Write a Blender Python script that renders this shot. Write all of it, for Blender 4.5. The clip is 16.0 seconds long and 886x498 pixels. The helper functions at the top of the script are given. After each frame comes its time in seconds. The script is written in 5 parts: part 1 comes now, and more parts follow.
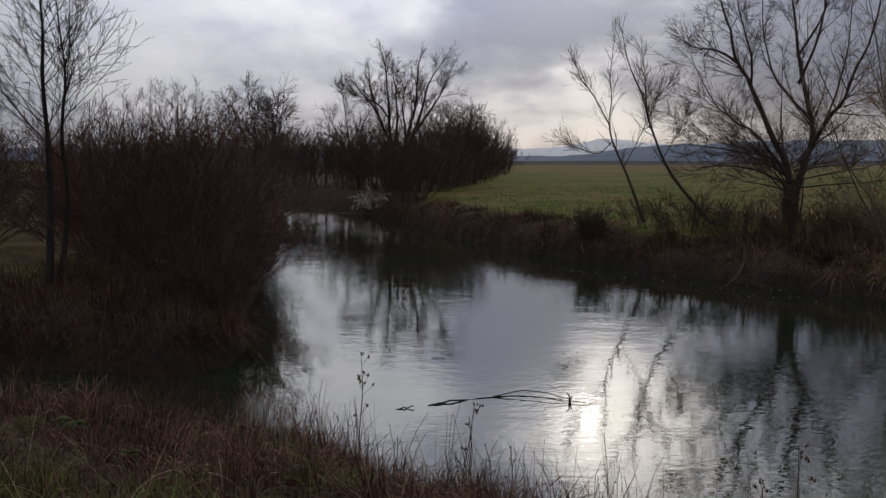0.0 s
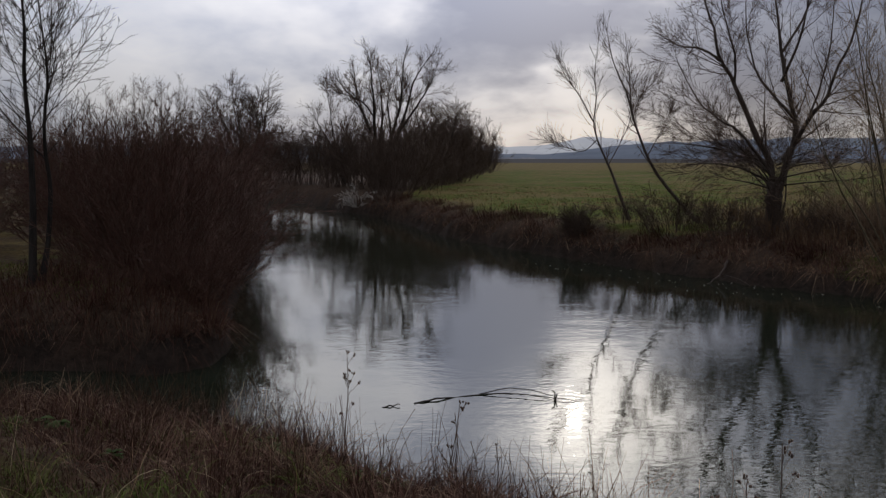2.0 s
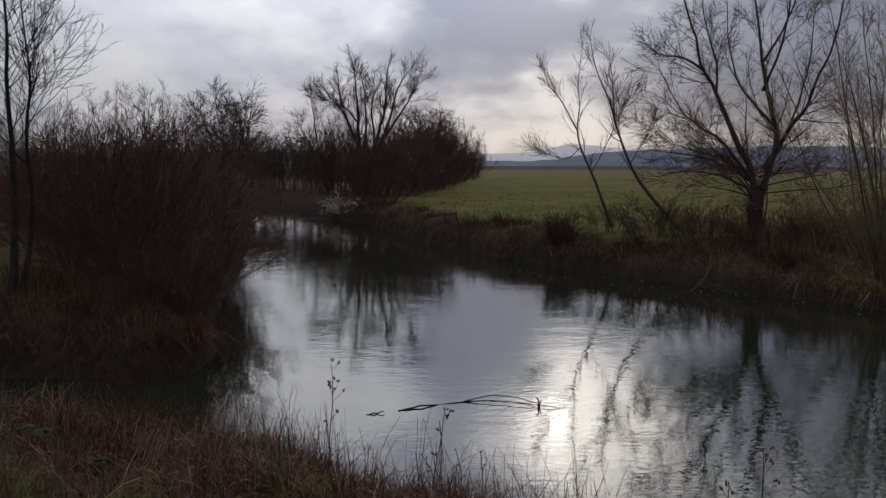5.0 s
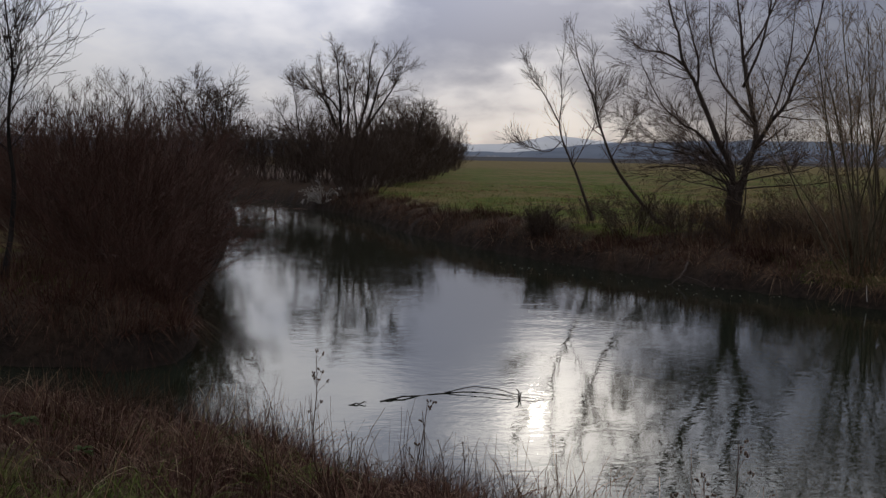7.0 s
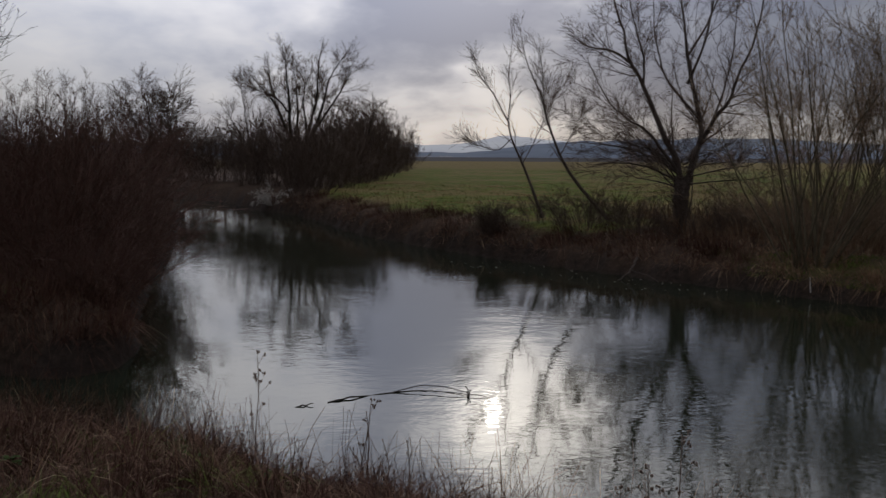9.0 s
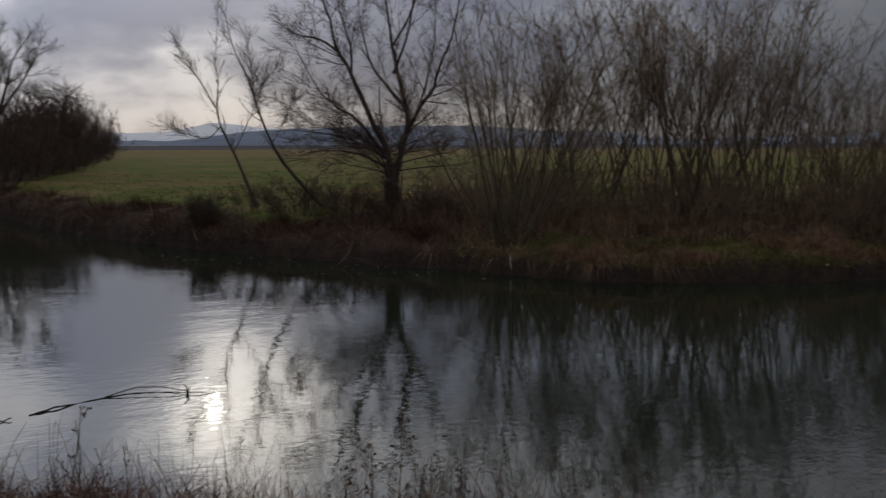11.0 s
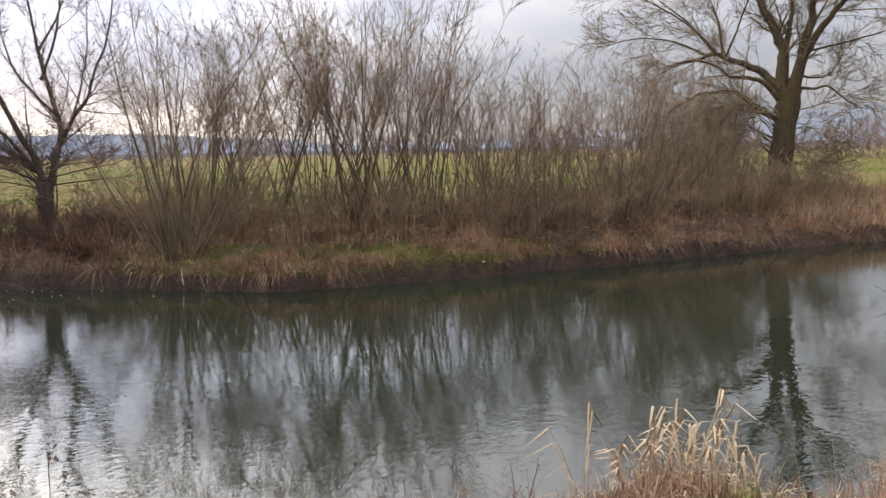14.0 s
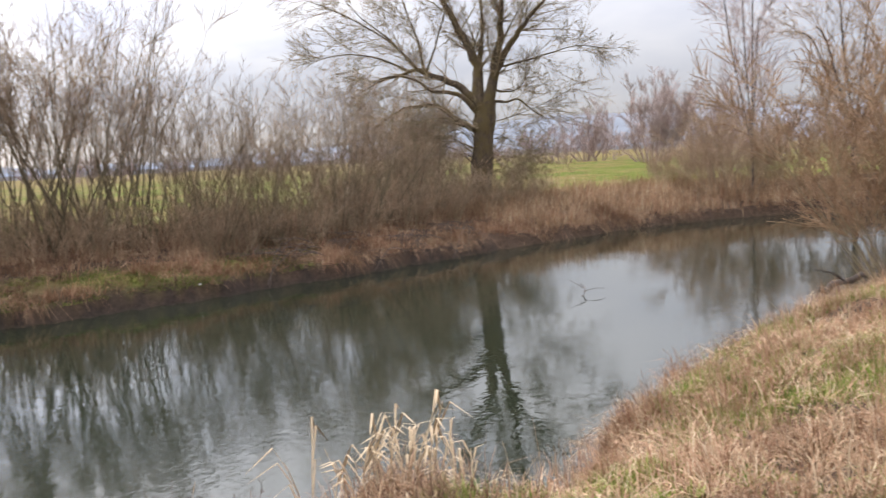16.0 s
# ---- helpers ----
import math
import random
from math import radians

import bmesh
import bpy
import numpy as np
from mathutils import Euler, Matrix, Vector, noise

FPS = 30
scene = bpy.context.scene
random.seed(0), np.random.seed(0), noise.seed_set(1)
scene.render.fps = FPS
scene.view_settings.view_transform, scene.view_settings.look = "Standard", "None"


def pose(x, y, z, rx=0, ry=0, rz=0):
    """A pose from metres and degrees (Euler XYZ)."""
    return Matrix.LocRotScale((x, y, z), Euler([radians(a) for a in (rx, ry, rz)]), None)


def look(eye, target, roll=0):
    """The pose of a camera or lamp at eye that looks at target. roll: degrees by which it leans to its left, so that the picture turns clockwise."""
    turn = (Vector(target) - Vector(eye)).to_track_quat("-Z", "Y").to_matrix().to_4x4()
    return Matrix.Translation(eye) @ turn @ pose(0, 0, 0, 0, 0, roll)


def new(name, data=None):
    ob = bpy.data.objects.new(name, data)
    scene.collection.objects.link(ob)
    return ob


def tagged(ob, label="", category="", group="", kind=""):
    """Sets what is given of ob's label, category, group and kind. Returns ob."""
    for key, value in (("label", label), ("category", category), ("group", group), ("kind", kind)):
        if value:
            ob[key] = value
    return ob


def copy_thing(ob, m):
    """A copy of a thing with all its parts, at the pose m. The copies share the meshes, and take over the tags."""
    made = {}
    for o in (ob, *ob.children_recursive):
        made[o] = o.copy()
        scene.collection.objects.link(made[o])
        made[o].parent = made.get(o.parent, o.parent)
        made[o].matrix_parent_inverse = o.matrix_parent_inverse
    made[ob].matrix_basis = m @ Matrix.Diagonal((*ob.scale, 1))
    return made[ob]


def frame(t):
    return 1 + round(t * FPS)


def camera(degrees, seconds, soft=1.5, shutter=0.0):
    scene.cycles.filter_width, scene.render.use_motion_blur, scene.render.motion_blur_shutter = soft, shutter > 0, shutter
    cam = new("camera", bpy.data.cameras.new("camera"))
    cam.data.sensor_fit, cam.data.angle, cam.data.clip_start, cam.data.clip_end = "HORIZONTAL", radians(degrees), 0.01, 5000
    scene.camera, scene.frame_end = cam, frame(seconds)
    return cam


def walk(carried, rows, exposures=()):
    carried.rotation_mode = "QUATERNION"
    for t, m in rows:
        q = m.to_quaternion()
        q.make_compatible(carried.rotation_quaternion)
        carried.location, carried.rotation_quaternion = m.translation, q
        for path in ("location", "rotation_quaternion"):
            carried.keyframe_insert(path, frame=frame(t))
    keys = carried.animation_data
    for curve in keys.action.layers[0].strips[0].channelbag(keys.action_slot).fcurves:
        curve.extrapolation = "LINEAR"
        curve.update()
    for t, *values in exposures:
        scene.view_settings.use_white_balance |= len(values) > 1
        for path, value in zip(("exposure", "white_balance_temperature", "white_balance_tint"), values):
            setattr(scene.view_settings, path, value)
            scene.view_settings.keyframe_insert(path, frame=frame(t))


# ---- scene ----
LENS = 52.9
cam = camera(LENS, 16.0, soft=1.4, shutter=0.4)
PATH = [
    (0.0, pose(-0.055, 0.117, 2.770, 0, 0, -0.00) @ pose(0, 0, 0, 84.44) @ pose(0, 0, 0, 0, 0, 0.06)),
    (0.5, pose(-0.055, 0.120, 2.769, 0, 0, -0.47) @ pose(0, 0, 0, 84.33) @ pose(0, 0, 0, 0, 0, -0.04)),
    (1.0, pose(-0.054, 0.113, 2.768, 0, 0, -0.85) @ pose(0, 0, 0, 84.33) @ pose(0, 0, 0, 0, 0, -0.05)),
    (1.5, pose(-0.054, 0.112, 2.768, 0, 0, -1.04) @ pose(0, 0, 0, 84.27) @ pose(0, 0, 0, 0, 0, 0.04)),
    (2.0, pose(-0.055, 0.115, 2.768, 0, 0, -0.94) @ pose(0, 0, 0, 84.32) @ pose(0, 0, 0, 0, 0, 0.01)),
    (2.5, pose(-0.059, 0.124, 2.767, 0, 0, -0.89) @ pose(0, 0, 0, 84.39) @ pose(0, 0, 0, 0, 0, 0.06)),
    (3.0, pose(-0.058, 0.114, 2.767, 0, 0, -0.89) @ pose(0, 0, 0, 84.55) @ pose(0, 0, 0, 0, 0, 0.03)),
    (3.5, pose(-0.057, 0.105, 2.763, 0, 0, -0.88) @ pose(0, 0, 0, 84.65) @ pose(0, 0, 0, 0, 0, -0.06)),
    (4.0, pose(-0.056, 0.101, 2.766, 0, 0, -1.01) @ pose(0, 0, 0, 84.70) @ pose(0, 0, 0, 0, 0, 0.22)),
    (4.5, pose(-0.057, 0.102, 2.770, 0, 0, -1.41) @ pose(0, 0, 0, 84.75) @ pose(0, 0, 0, 0, 0, 0.23)),
    (6.8, pose(-0.116, -0.023, 2.829, 0, 0, -3.72) @ pose(0, 0, 0, 84.34) @ pose(0, 0, 0, 0, 0, 0.52)),
    (7.0, pose(-0.104, -0.006, 2.820, 0, 0, -3.28) @ pose(0, 0, 0, 84.13) @ pose(0, 0, 0, 0, 0, 0.99)),
    (7.5, pose(-0.062, 0.059, 2.814, 0, 0, -3.37) @ pose(0, 0, 0, 84.00) @ pose(0, 0, 0, 0, 0, 1.44)),
    (8.0, pose(-0.037, 0.088, 2.777, 0, 0, -3.54) @ pose(0, 0, 0, 83.99) @ pose(0, 0, 0, 0, 0, 1.70)),
    (8.2, pose(-0.031, 0.088, 2.781, 0, 0, -3.55) @ pose(0, 0, 0, 84.17) @ pose(0, 0, 0, 0, 0, 1.44)),
    (10.3, pose(0.027, 0.068, 2.749, 0, 0, -16.74) @ pose(0, 0, 0, 83.74) @ pose(0, 0, 0, 0, 0, -0.36)),
    (10.5, pose(0.004, 0.064, 2.752, 0, 0, -18.89) @ pose(0, 0, 0, 83.78) @ pose(0, 0, 0, 0, 0, -0.19)),
    (11.0, pose(-0.017, 0.026, 2.787, 0, 0, -24.43) @ pose(0, 0, 0, 83.43) @ pose(0, 0, 0, 0, 0, -0.21)),
    (11.5, pose(0.037, -0.023, 2.810, 0, 0, -28.82) @ pose(0, 0, 0, 83.58) @ pose(0, 0, 0, 0, 0, 0.01)),
    (12.0, pose(0.058, -0.066, 2.834, 0, 0, -32.76) @ pose(0, 0, 0, 83.54) @ pose(0, 0, 0, 0, 0, -0.49)),
    (12.5, pose(0.089, -0.110, 2.826, 0, 0, -35.54) @ pose(0, 0, 0, 83.75) @ pose(0, 0, 0, 0, 0, -0.84)),
    (13.0, pose(0.055, -0.092, 2.832, 0, 0, -38.66) @ pose(0, 0, 0, 83.44) @ pose(0, 0, 0, 0, 0, -1.70)),
    (13.5, pose(0.078, -0.125, 2.843, 0, 0, -42.41) @ pose(0, 0, 0, 83.16) @ pose(0, 0, 0, 0, 0, -1.95)),
    (14.0, pose(0.089, -0.131, 2.836, 0, 0, -44.79) @ pose(0, 0, 0, 83.68) @ pose(0, 0, 0, 0, 0, -1.04)),
    (14.5, pose(0.113, -0.137, 2.840, 0, 0, -47.89) @ pose(0, 0, 0, 83.62) @ pose(0, 0, 0, 0, 0, -1.46)),
    (15.0, pose(0.138, -0.151, 2.838, 0, 0, -53.71) @ pose(0, 0, 0, 83.72) @ pose(0, 0, 0, 0, 0, -2.74)),
    (15.5, pose(0.139, -0.167, 2.837, 0, 0, -58.18) @ pose(0, 0, 0, 83.95) @ pose(0, 0, 0, 0, 0, -3.03)),
    (16.0, pose(0.139, -0.187, 2.831, 0, 0, -62.68) @ pose(0, 0, 0, 84.05) @ pose(0, 0, 0, 0, 0, -2.92)),
]
EXPOSURES = [(0.0, -0.57, 6600, 11), (8.2, -0.62, 6600, 11), (10.3, -0.86, 6600, 11), (11.0, -0.78, 6600, 11), (11.5, -0.52, 6700, 10), (12.0, -0.12, 6850, 11), (12.5, 0.34, 6850, 11),
             (13.0, 0.85, 6900, 12), (13.5, 1.28, 6950, 12), (14.0, 1.58, 6950, 12), (14.5, 1.8, 6900, 12), (15.2, 2.0, 6900, 12), (16.0, 2.0, 6900, 12)]
walk(cam, PATH, EXPOSURES)

# ---- sky and sun ----
SUN_ELEVATION, SUN_AZIMUTH = 16.4, 9.6  # degrees; azimuth clockwise from +y
sun_dir = Vector((math.sin(radians(SUN_AZIMUTH)) * math.cos(radians(SUN_ELEVATION)),
                  math.cos(radians(SUN_AZIMUTH)) * math.cos(radians(SUN_ELEVATION)), math.sin(radians(SUN_ELEVATION))))


class Nodes:
    """Short spelling for node graphs."""

    def __init__(self, tree):
        self.tree = tree

    def add(self, kind, **props):
        n = self.tree.nodes.new(kind)
        for key, value in props.items():
            setattr(n, key, value)
        return n

    def put(self, socket, value):
        if isinstance(value, bpy.types.NodeSocket):
            self.tree.links.new(value, socket)
        elif value is not None:
            socket.default_value = value

    def math(self, op, a, b=None, c=None, clamp=False):
        n = self.add("ShaderNodeMath", operation=op, use_clamp=clamp)
        for i, v in enumerate((a, b, c)):
            self.put(n.inputs[i], v)
        return n.outputs[0]

    def vec(self, op, a, b=None):
        n = self.add("ShaderNodeVectorMath", operation=op)
        self.put(n.inputs[0], a)
        self.put(n.inputs[1], b)
        return n.outputs["Value"] if op in ("DOT_PRODUCT", "LENGTH") else n.outputs[0]

    def noise(self, vector, scale, detail=4, rough=0.55, distortion=0.0):
        n = self.add("ShaderNodeTexNoise")
        self.put(n.inputs["Vector"], vector)
        n.inputs["Scale"].default_value = scale
        n.inputs["Detail"].default_value = detail
        n.inputs["Roughness"].default_value = rough
        n.inputs["Distortion"].default_value = distortion
        return n.outputs["Fac"]

    def ramp(self, fac, *stops):
        n = self.add("ShaderNodeValToRGB")
        e = n.color_ramp.elements
        while len(e) < len(stops):
            e.new(0.5)
        for k, (p, c) in zip(e, stops):
            k.position, k.color = p, (*c, 1)
        self.put(n.inputs[0], fac)
        return n.outputs[0]

    def mix(self, fac, a, b, blend="MIX"):
        n = self.add("ShaderNodeMix", data_type="RGBA", blend_type=blend)
        self.put(n.inputs[0], fac)
        for socket, v in ((n.inputs[6], a), (n.inputs[7], b)):
            self.put(socket, (*v, 1) if isinstance(v, tuple) and len(v) == 3 else v)
        return n.outputs[2]

    def span(self, x, a, b):
        """0 at a, 1 at b, smooth."""
        n = self.add("ShaderNodeMapRange", interpolation_type="SMOOTHSTEP")
        self.put(n.inputs[0], x)
        n.inputs[1].default_value, n.inputs[2].default_value = a, b
        return n.outputs[0]

    def stretch(self, v, scale):
        n = self.add("ShaderNodeMapping")
        self.put(n.inputs["Vector"], v)
        n.inputs["Scale"].default_value = scale
        return n.outputs[0]


world = bpy.data.worlds.new("overcast_sky")
scene.world = world
world.use_nodes = True
world.node_tree.nodes.clear()
k = Nodes(world.node_tree)
ray = k.vec("NORMALIZE", k.add("ShaderNodeTexCoord").outputs["Generated"])
axes = k.add("ShaderNodeSeparateXYZ")
k.put(axes.inputs[0], ray)
up = k.math("MAXIMUM", axes.outputs[2], 0.0)
deck = k.add("ShaderNodeVectorMath", operation="SCALE")
k.put(deck.inputs[0], ray)
k.put(deck.inputs["Scale"], k.math("DIVIDE", 1.0, k.math("ADD", up, 0.30)))
flat = k.stretch(deck.outputs[0], (1.0, 0.8, 0.0))
large = k.noise(flat, 1.6, 4, 0.5, 0.2)
fine = k.noise(flat, 5.0, 5, 0.55, 0.1)
cover = k.math("ADD", k.math("MULTIPLY", large, 0.68), k.math("MULTIPLY", fine, 0.32))


def toward(az_, el_):
    return (math.sin(radians(az_)) * math.cos(radians(el_)), math.cos(radians(az_)) * math.cos(radians(el_)), math.sin(radians(el_)))


# the thick and thin stretches of the cloud deck: azimuth, height, half width in degrees, thickness
for az_, el_, wide_, thick_ in ((4.5, 10.5, 4.2, 0.17), (-19, 3.0, 3.0, -0.14), (-22, 8, 6, -0.18), (-9.5, 8.6, 2.2, -0.09), (-4, 16.2, 3.0, -0.13), (14, 8.5, 4.0, 0.15), (13.5, 16.5, 4.0, -0.16), (3, 13, 2.2, 0.08),
                                (-11, 14, 4.0, -0.14), (10, 2.6, 2.4, -0.10), (3.5, 2.0, 1.8, -0.08), (16, 3.5, 2.5, -0.08), (0, 24, 5.0, 0.10), (27, 9, 8.0, 0.13), (72, 8, 12.0, -0.09), (74, 21, 10.0, -0.16), (48, 22, 9.0, -0.10)):
    near_ = k.math("POWER", k.math("MAXIMUM", k.vec("DOT_PRODUCT", ray, toward(az_, el_)), 0.0), math.log(0.5) / math.log(math.cos(radians(wide_))))
    cover = k.math("ADD", cover, k.math("MULTIPLY", near_, thick_))
facing = k.math("MAXIMUM", k.vec("DOT_PRODUCT", ray, tuple(sun_dir)), 0.0)
even = k.math("MULTIPLY", k.math("SUBTRACT", 1.0, k.math("POWER", facing, 4.0)), 0.65)  # a more even deck away from the sun
cover = k.math("ADD", cover, k.math("MULTIPLY", k.math("SUBTRACT", 0.47, cover), even))
thin = k.span(cover, 0.60, 0.38)  # 1 where the deck is thin
cloud = k.ramp(cover, (0.34, (0.67, 0.685, 0.74)), (0.48, (0.46, 0.495, 0.595)), (0.64, (0.27, 0.305, 0.415)))
open_ = k.math("MAXIMUM", k.vec("DOT_PRODUCT", ray, toward(-7, 18)), 0.0)
bright = k.math("ADD", k.math("MULTIPLY", k.math("POWER", open_, 5.0), 0.95), 0.27)  # dimmer away from the sun
bright = k.math("MULTIPLY", bright, k.math("ADD", k.math("MULTIPLY", up, k.math("ADD", k.math("MULTIPLY", up, 2.5), 5.2)), 0.78))  # an overcast sky brightens towards the zenith
cloud = k.mix(1.0, cloud, bright, "MULTIPLY")
wide = k.math("POWER", facing, 14.0)
close = k.math("POWER", facing, 150.0)
core = k.math("POWER", facing, 2600.0)
glow = k.math("ADD", k.math("MULTIPLY", k.math("MULTIPLY", wide, 0.48), thin),
              k.math("ADD", k.math("MULTIPLY", k.math("MULTIPLY", close, 3.8), k.math("ADD", k.math("MULTIPLY", thin, 0.92), 0.08)),
                     k.math("MULTIPLY", core, 1.6)))
low = k.math("MULTIPLY", k.span(up, 0.10, 0.03), k.math("POWER", facing, 9.0))
low = k.math("MULTIPLY", low, k.math("ADD", k.math("MULTIPLY", thin, 0.6), 0.25))
glowing = k.mix(1.0, cloud, k.mix(1.0, (1.0, 0.93, 0.82), k.math("ADD", glow, k.math("MULTIPLY", low, 0.42)), "MULTIPLY"), "ADD")
sky = k.add("ShaderNodeTexSky", sky_type="NISHITA", sun_disc=False, sun_elevation=radians(SUN_ELEVATION), sun_rotation=radians(SUN_AZIMUTH))
air = k.add("ShaderNodeBackground")
k.put(air.inputs[0], sky.outputs[0])
air.inputs[1].default_value = 0.05
clouds = k.add("ShaderNodeBackground")
k.put(clouds.inputs[0], glowing)
clouds.inputs[1].default_value = 0.95
both = k.add("ShaderNodeMixShader")
both.inputs[0].default_value = 0.92
k.put(both.inputs[1], air.outputs[0])
k.put(both.inputs[2], clouds.outputs[0])
k.put(k.add("ShaderNodeOutputWorld").inputs[0], both.outputs[0])

sun = new("sun", bpy.data.lights.new("sun", "SUN"))
sun.data.energy, sun.data.angle, sun.data.color = 0.006, radians(0.9), (1.0, 0.93, 0.82)
sun.matrix_world = look(tuple(sun_dir * 60), (0, 0, 0))


# ---- materials ----
def material(name, rough=0.85):
    m = bpy.data.materials.new(name)
    m.use_nodes = True
    n = Nodes(m.node_tree)
    shader = m.node_tree.nodes["Principled BSDF"]
    shader.inputs["Roughness"].default_value = rough
    shader.inputs["Specular IOR Level"].default_value = 0.06
    return m, n, shader


def bump(n, shader, height, strength, distance):
    b = n.add("ShaderNodeBump")
    b.inputs["Strength"].default_value, b.inputs["Distance"].default_value = strength, distance
    n.put(b.inputs["Height"], height)
    n.put(shader.inputs["Normal"], b.outputs[0])


def bark(name, dark, light, moss=None):
    m, n, s = material(name, 0.9)
    co = n.add("ShaderNodeTexCoord").outputs["Object"]
    ridges = n.noise(n.stretch(co, (14, 14, 2.5)), 1.0, 5, 0.65, 0.5)
    blot = n.noise(co, 1.7, 3)
    col = n.ramp(ridges, (0.3, dark), (0.7, light))
    if moss:
        col = n.mix(n.span(blot, 0.42, 0.62), col, moss)
    n.put(s.inputs["Base Color"], col)
    bump(n, s, ridges, 0.8, 0.03)
    return m


def twig(name, *cols):
    m, n, s = material(name, 0.7)
    isle = n.add("ShaderNodeNewGeometry").outputs["Random Per Island"]
    co = n.add("ShaderNodeTexCoord").outputs["Object"]
    steps = [(i / max(1, len(cols) - 1), c) for i, c in enumerate(cols)]
    col = n.ramp(isle, *steps)
    col = n.mix(n.math("MULTIPLY", n.noise(co, 9.0, 3), 0.5), col, (0.05, 0.035, 0.03))
    n.put(s.inputs["Base Color"], col)
    return m


def blades(name, *cols):
    m, n, s = material(name, 0.75)
    isle = n.add("ShaderNodeNewGeometry").outputs["Random Per Island"]
    co = n.add("ShaderNodeTexCoord").outputs["Object"]
    steps = [(i / max(1, len(cols) - 1), c) for i, c in enumerate(cols)]
    col = n.ramp(isle, *steps)
    col = n.mix(n.span(n.noise(co, 0.8, 3), 0.4, 0.65), col, n.mix(1.0, col, (0.62, 0.58, 0.55), "MULTIPLY"))
    n.put(s.inputs["Base Color"], col)
    return m


BARK_GREY = bark("grey_brown_bark", (0.045, 0.035, 0.028), (0.14, 0.11, 0.09))
BARK_WILLOW = bark("olive_brown_bark", (0.075, 0.058, 0.036), (0.20, 0.16, 0.10))
BARK_MOSS = bark("mossy_willow_bark", (0.032, 0.024, 0.017), (0.135, 0.10, 0.066), (0.10, 0.074, 0.034))
BARK_DARK = bark("dark_alder_bark", (0.02, 0.017, 0.015), (0.06, 0.05, 0.042))
TWIG_BROWN = twig("brown_twigs", (0.19, 0.125, 0.078), (0.36, 0.265, 0.175), (0.30, 0.19, 0.11))
# darker copy of the brown twigs: the backlit side's shade is in the colour
TWIG_UMBER_BACKLIT = twig("backlit_umber_twigs", (0.075, 0.05, 0.037), (0.14, 0.10, 0.075), (0.11, 0.07, 0.048))
TWIG_RED = twig("red_brown_twigs", (0.085, 0.041, 0.030), (0.14, 0.068, 0.047), (0.11, 0.076, 0.054))
TWIG_RUSSET = twig("russet_brush", (0.31, 0.20, 0.125), (0.44, 0.30, 0.19), (0.39, 0.30, 0.195))
TWIG_ORANGE = twig("orange_brown_twigs", (0.24, 0.135, 0.072), (0.36, 0.22, 0.12), (0.31, 0.205, 0.12))
TWIG_DARK = twig("dark_twigs", (0.03, 0.024, 0.02), (0.06, 0.045, 0.037))
TWIG_OLIVE = twig("olive_stems", (0.19, 0.16, 0.09), (0.29, 0.225, 0.13), (0.24, 0.155, 0.10))
TWIG_PALE = twig("pale_twigs", (0.50, 0.45, 0.38), (0.68, 0.63, 0.56))
# brown twigs lightened and greyed in the colour to imitate distance haze
TWIG_HAZED = twig("hazy_far_twigs", (0.31, 0.215, 0.18), (0.42, 0.33, 0.29), (0.36, 0.235, 0.19))
GRASS_GREEN = blades("green_grass", (0.055, 0.085, 0.016), (0.12, 0.15, 0.032), (0.20, 0.19, 0.06))
GRASS_LIME = blades("yellow_green_grass", (0.12, 0.18, 0.028), (0.23, 0.28, 0.055), (0.09, 0.14, 0.022), (0.30, 0.30, 0.09))
GRASS_DEAD = blades("dead_grass", (0.20, 0.10, 0.06), (0.36, 0.22, 0.13), (0.28, 0.14, 0.085), (0.50, 0.36, 0.22))
GRASS_RED = blades("red_brown_grass", (0.055, 0.027, 0.02), (0.125, 0.07, 0.047), (0.085, 0.04, 0.028), (0.26, 0.175, 0.115))
GRASS_TANGLE = blades("tangled_brown_grass", (0.07, 0.034, 0.024), (0.20, 0.115, 0.075), (0.10, 0.048, 0.033), (0.15, 0.08, 0.052), (0.40, 0.29, 0.19))
LEAF = blades("dark_green_leaves", (0.02, 0.033, 0.010), (0.04, 0.062, 0.016), (0.065, 0.08, 0.022))
GRASS_BANK = blades("bank_grass", (0.15, 0.085, 0.052), (0.32, 0.205, 0.122), (0.20, 0.108, 0.068), (0.26, 0.165, 0.095), (0.50, 0.37, 0.235))
GRASS_STRAW = blades("straw_grass", (0.24, 0.135, 0.078), (0.46, 0.32, 0.195), (0.34, 0.185, 0.105), (0.40, 0.27, 0.16), (0.58, 0.46, 0.30))
GRASS_RUST = blades("rust_brown_grass", (0.05, 0.024, 0.017), (0.11, 0.054, 0.036), (0.08, 0.034, 0.024), (0.19, 0.12, 0.075))
REED = blades("pale_reed", (0.30, 0.20, 0.12), (0.47, 0.36, 0.23), (0.37, 0.25, 0.135))
WEED = twig("dry_weed", (0.10, 0.06, 0.045), (0.16, 0.10, 0.07))

# ground: grass sod, dead thatch and mud, mixed by the attributes that the terrain carries
GROUND, n, s = material("ground_sod", 0.95)
co = n.add("ShaderNodeTexCoord").outputs["Object"]
meadow = n.add("ShaderNodeAttribute", attribute_name="meadow").outputs["Fac"]
mud = n.add("ShaderNodeAttribute", attribute_name="mud").outputs["Fac"]
grain = n.noise(co, 9.0, 6, 0.7)
patch = n.math("ADD", n.math("MULTIPLY", n.noise(co, 0.13, 4, 0.6), 0.5), n.math("MULTIPLY", n.noise(co, 0.9, 6, 0.75), 0.5))
tuft = n.math("ADD", n.math("MULTIPLY", grain, 0.35), n.math("MULTIPLY", n.noise(co, 2.2, 5, 0.7), 0.65))
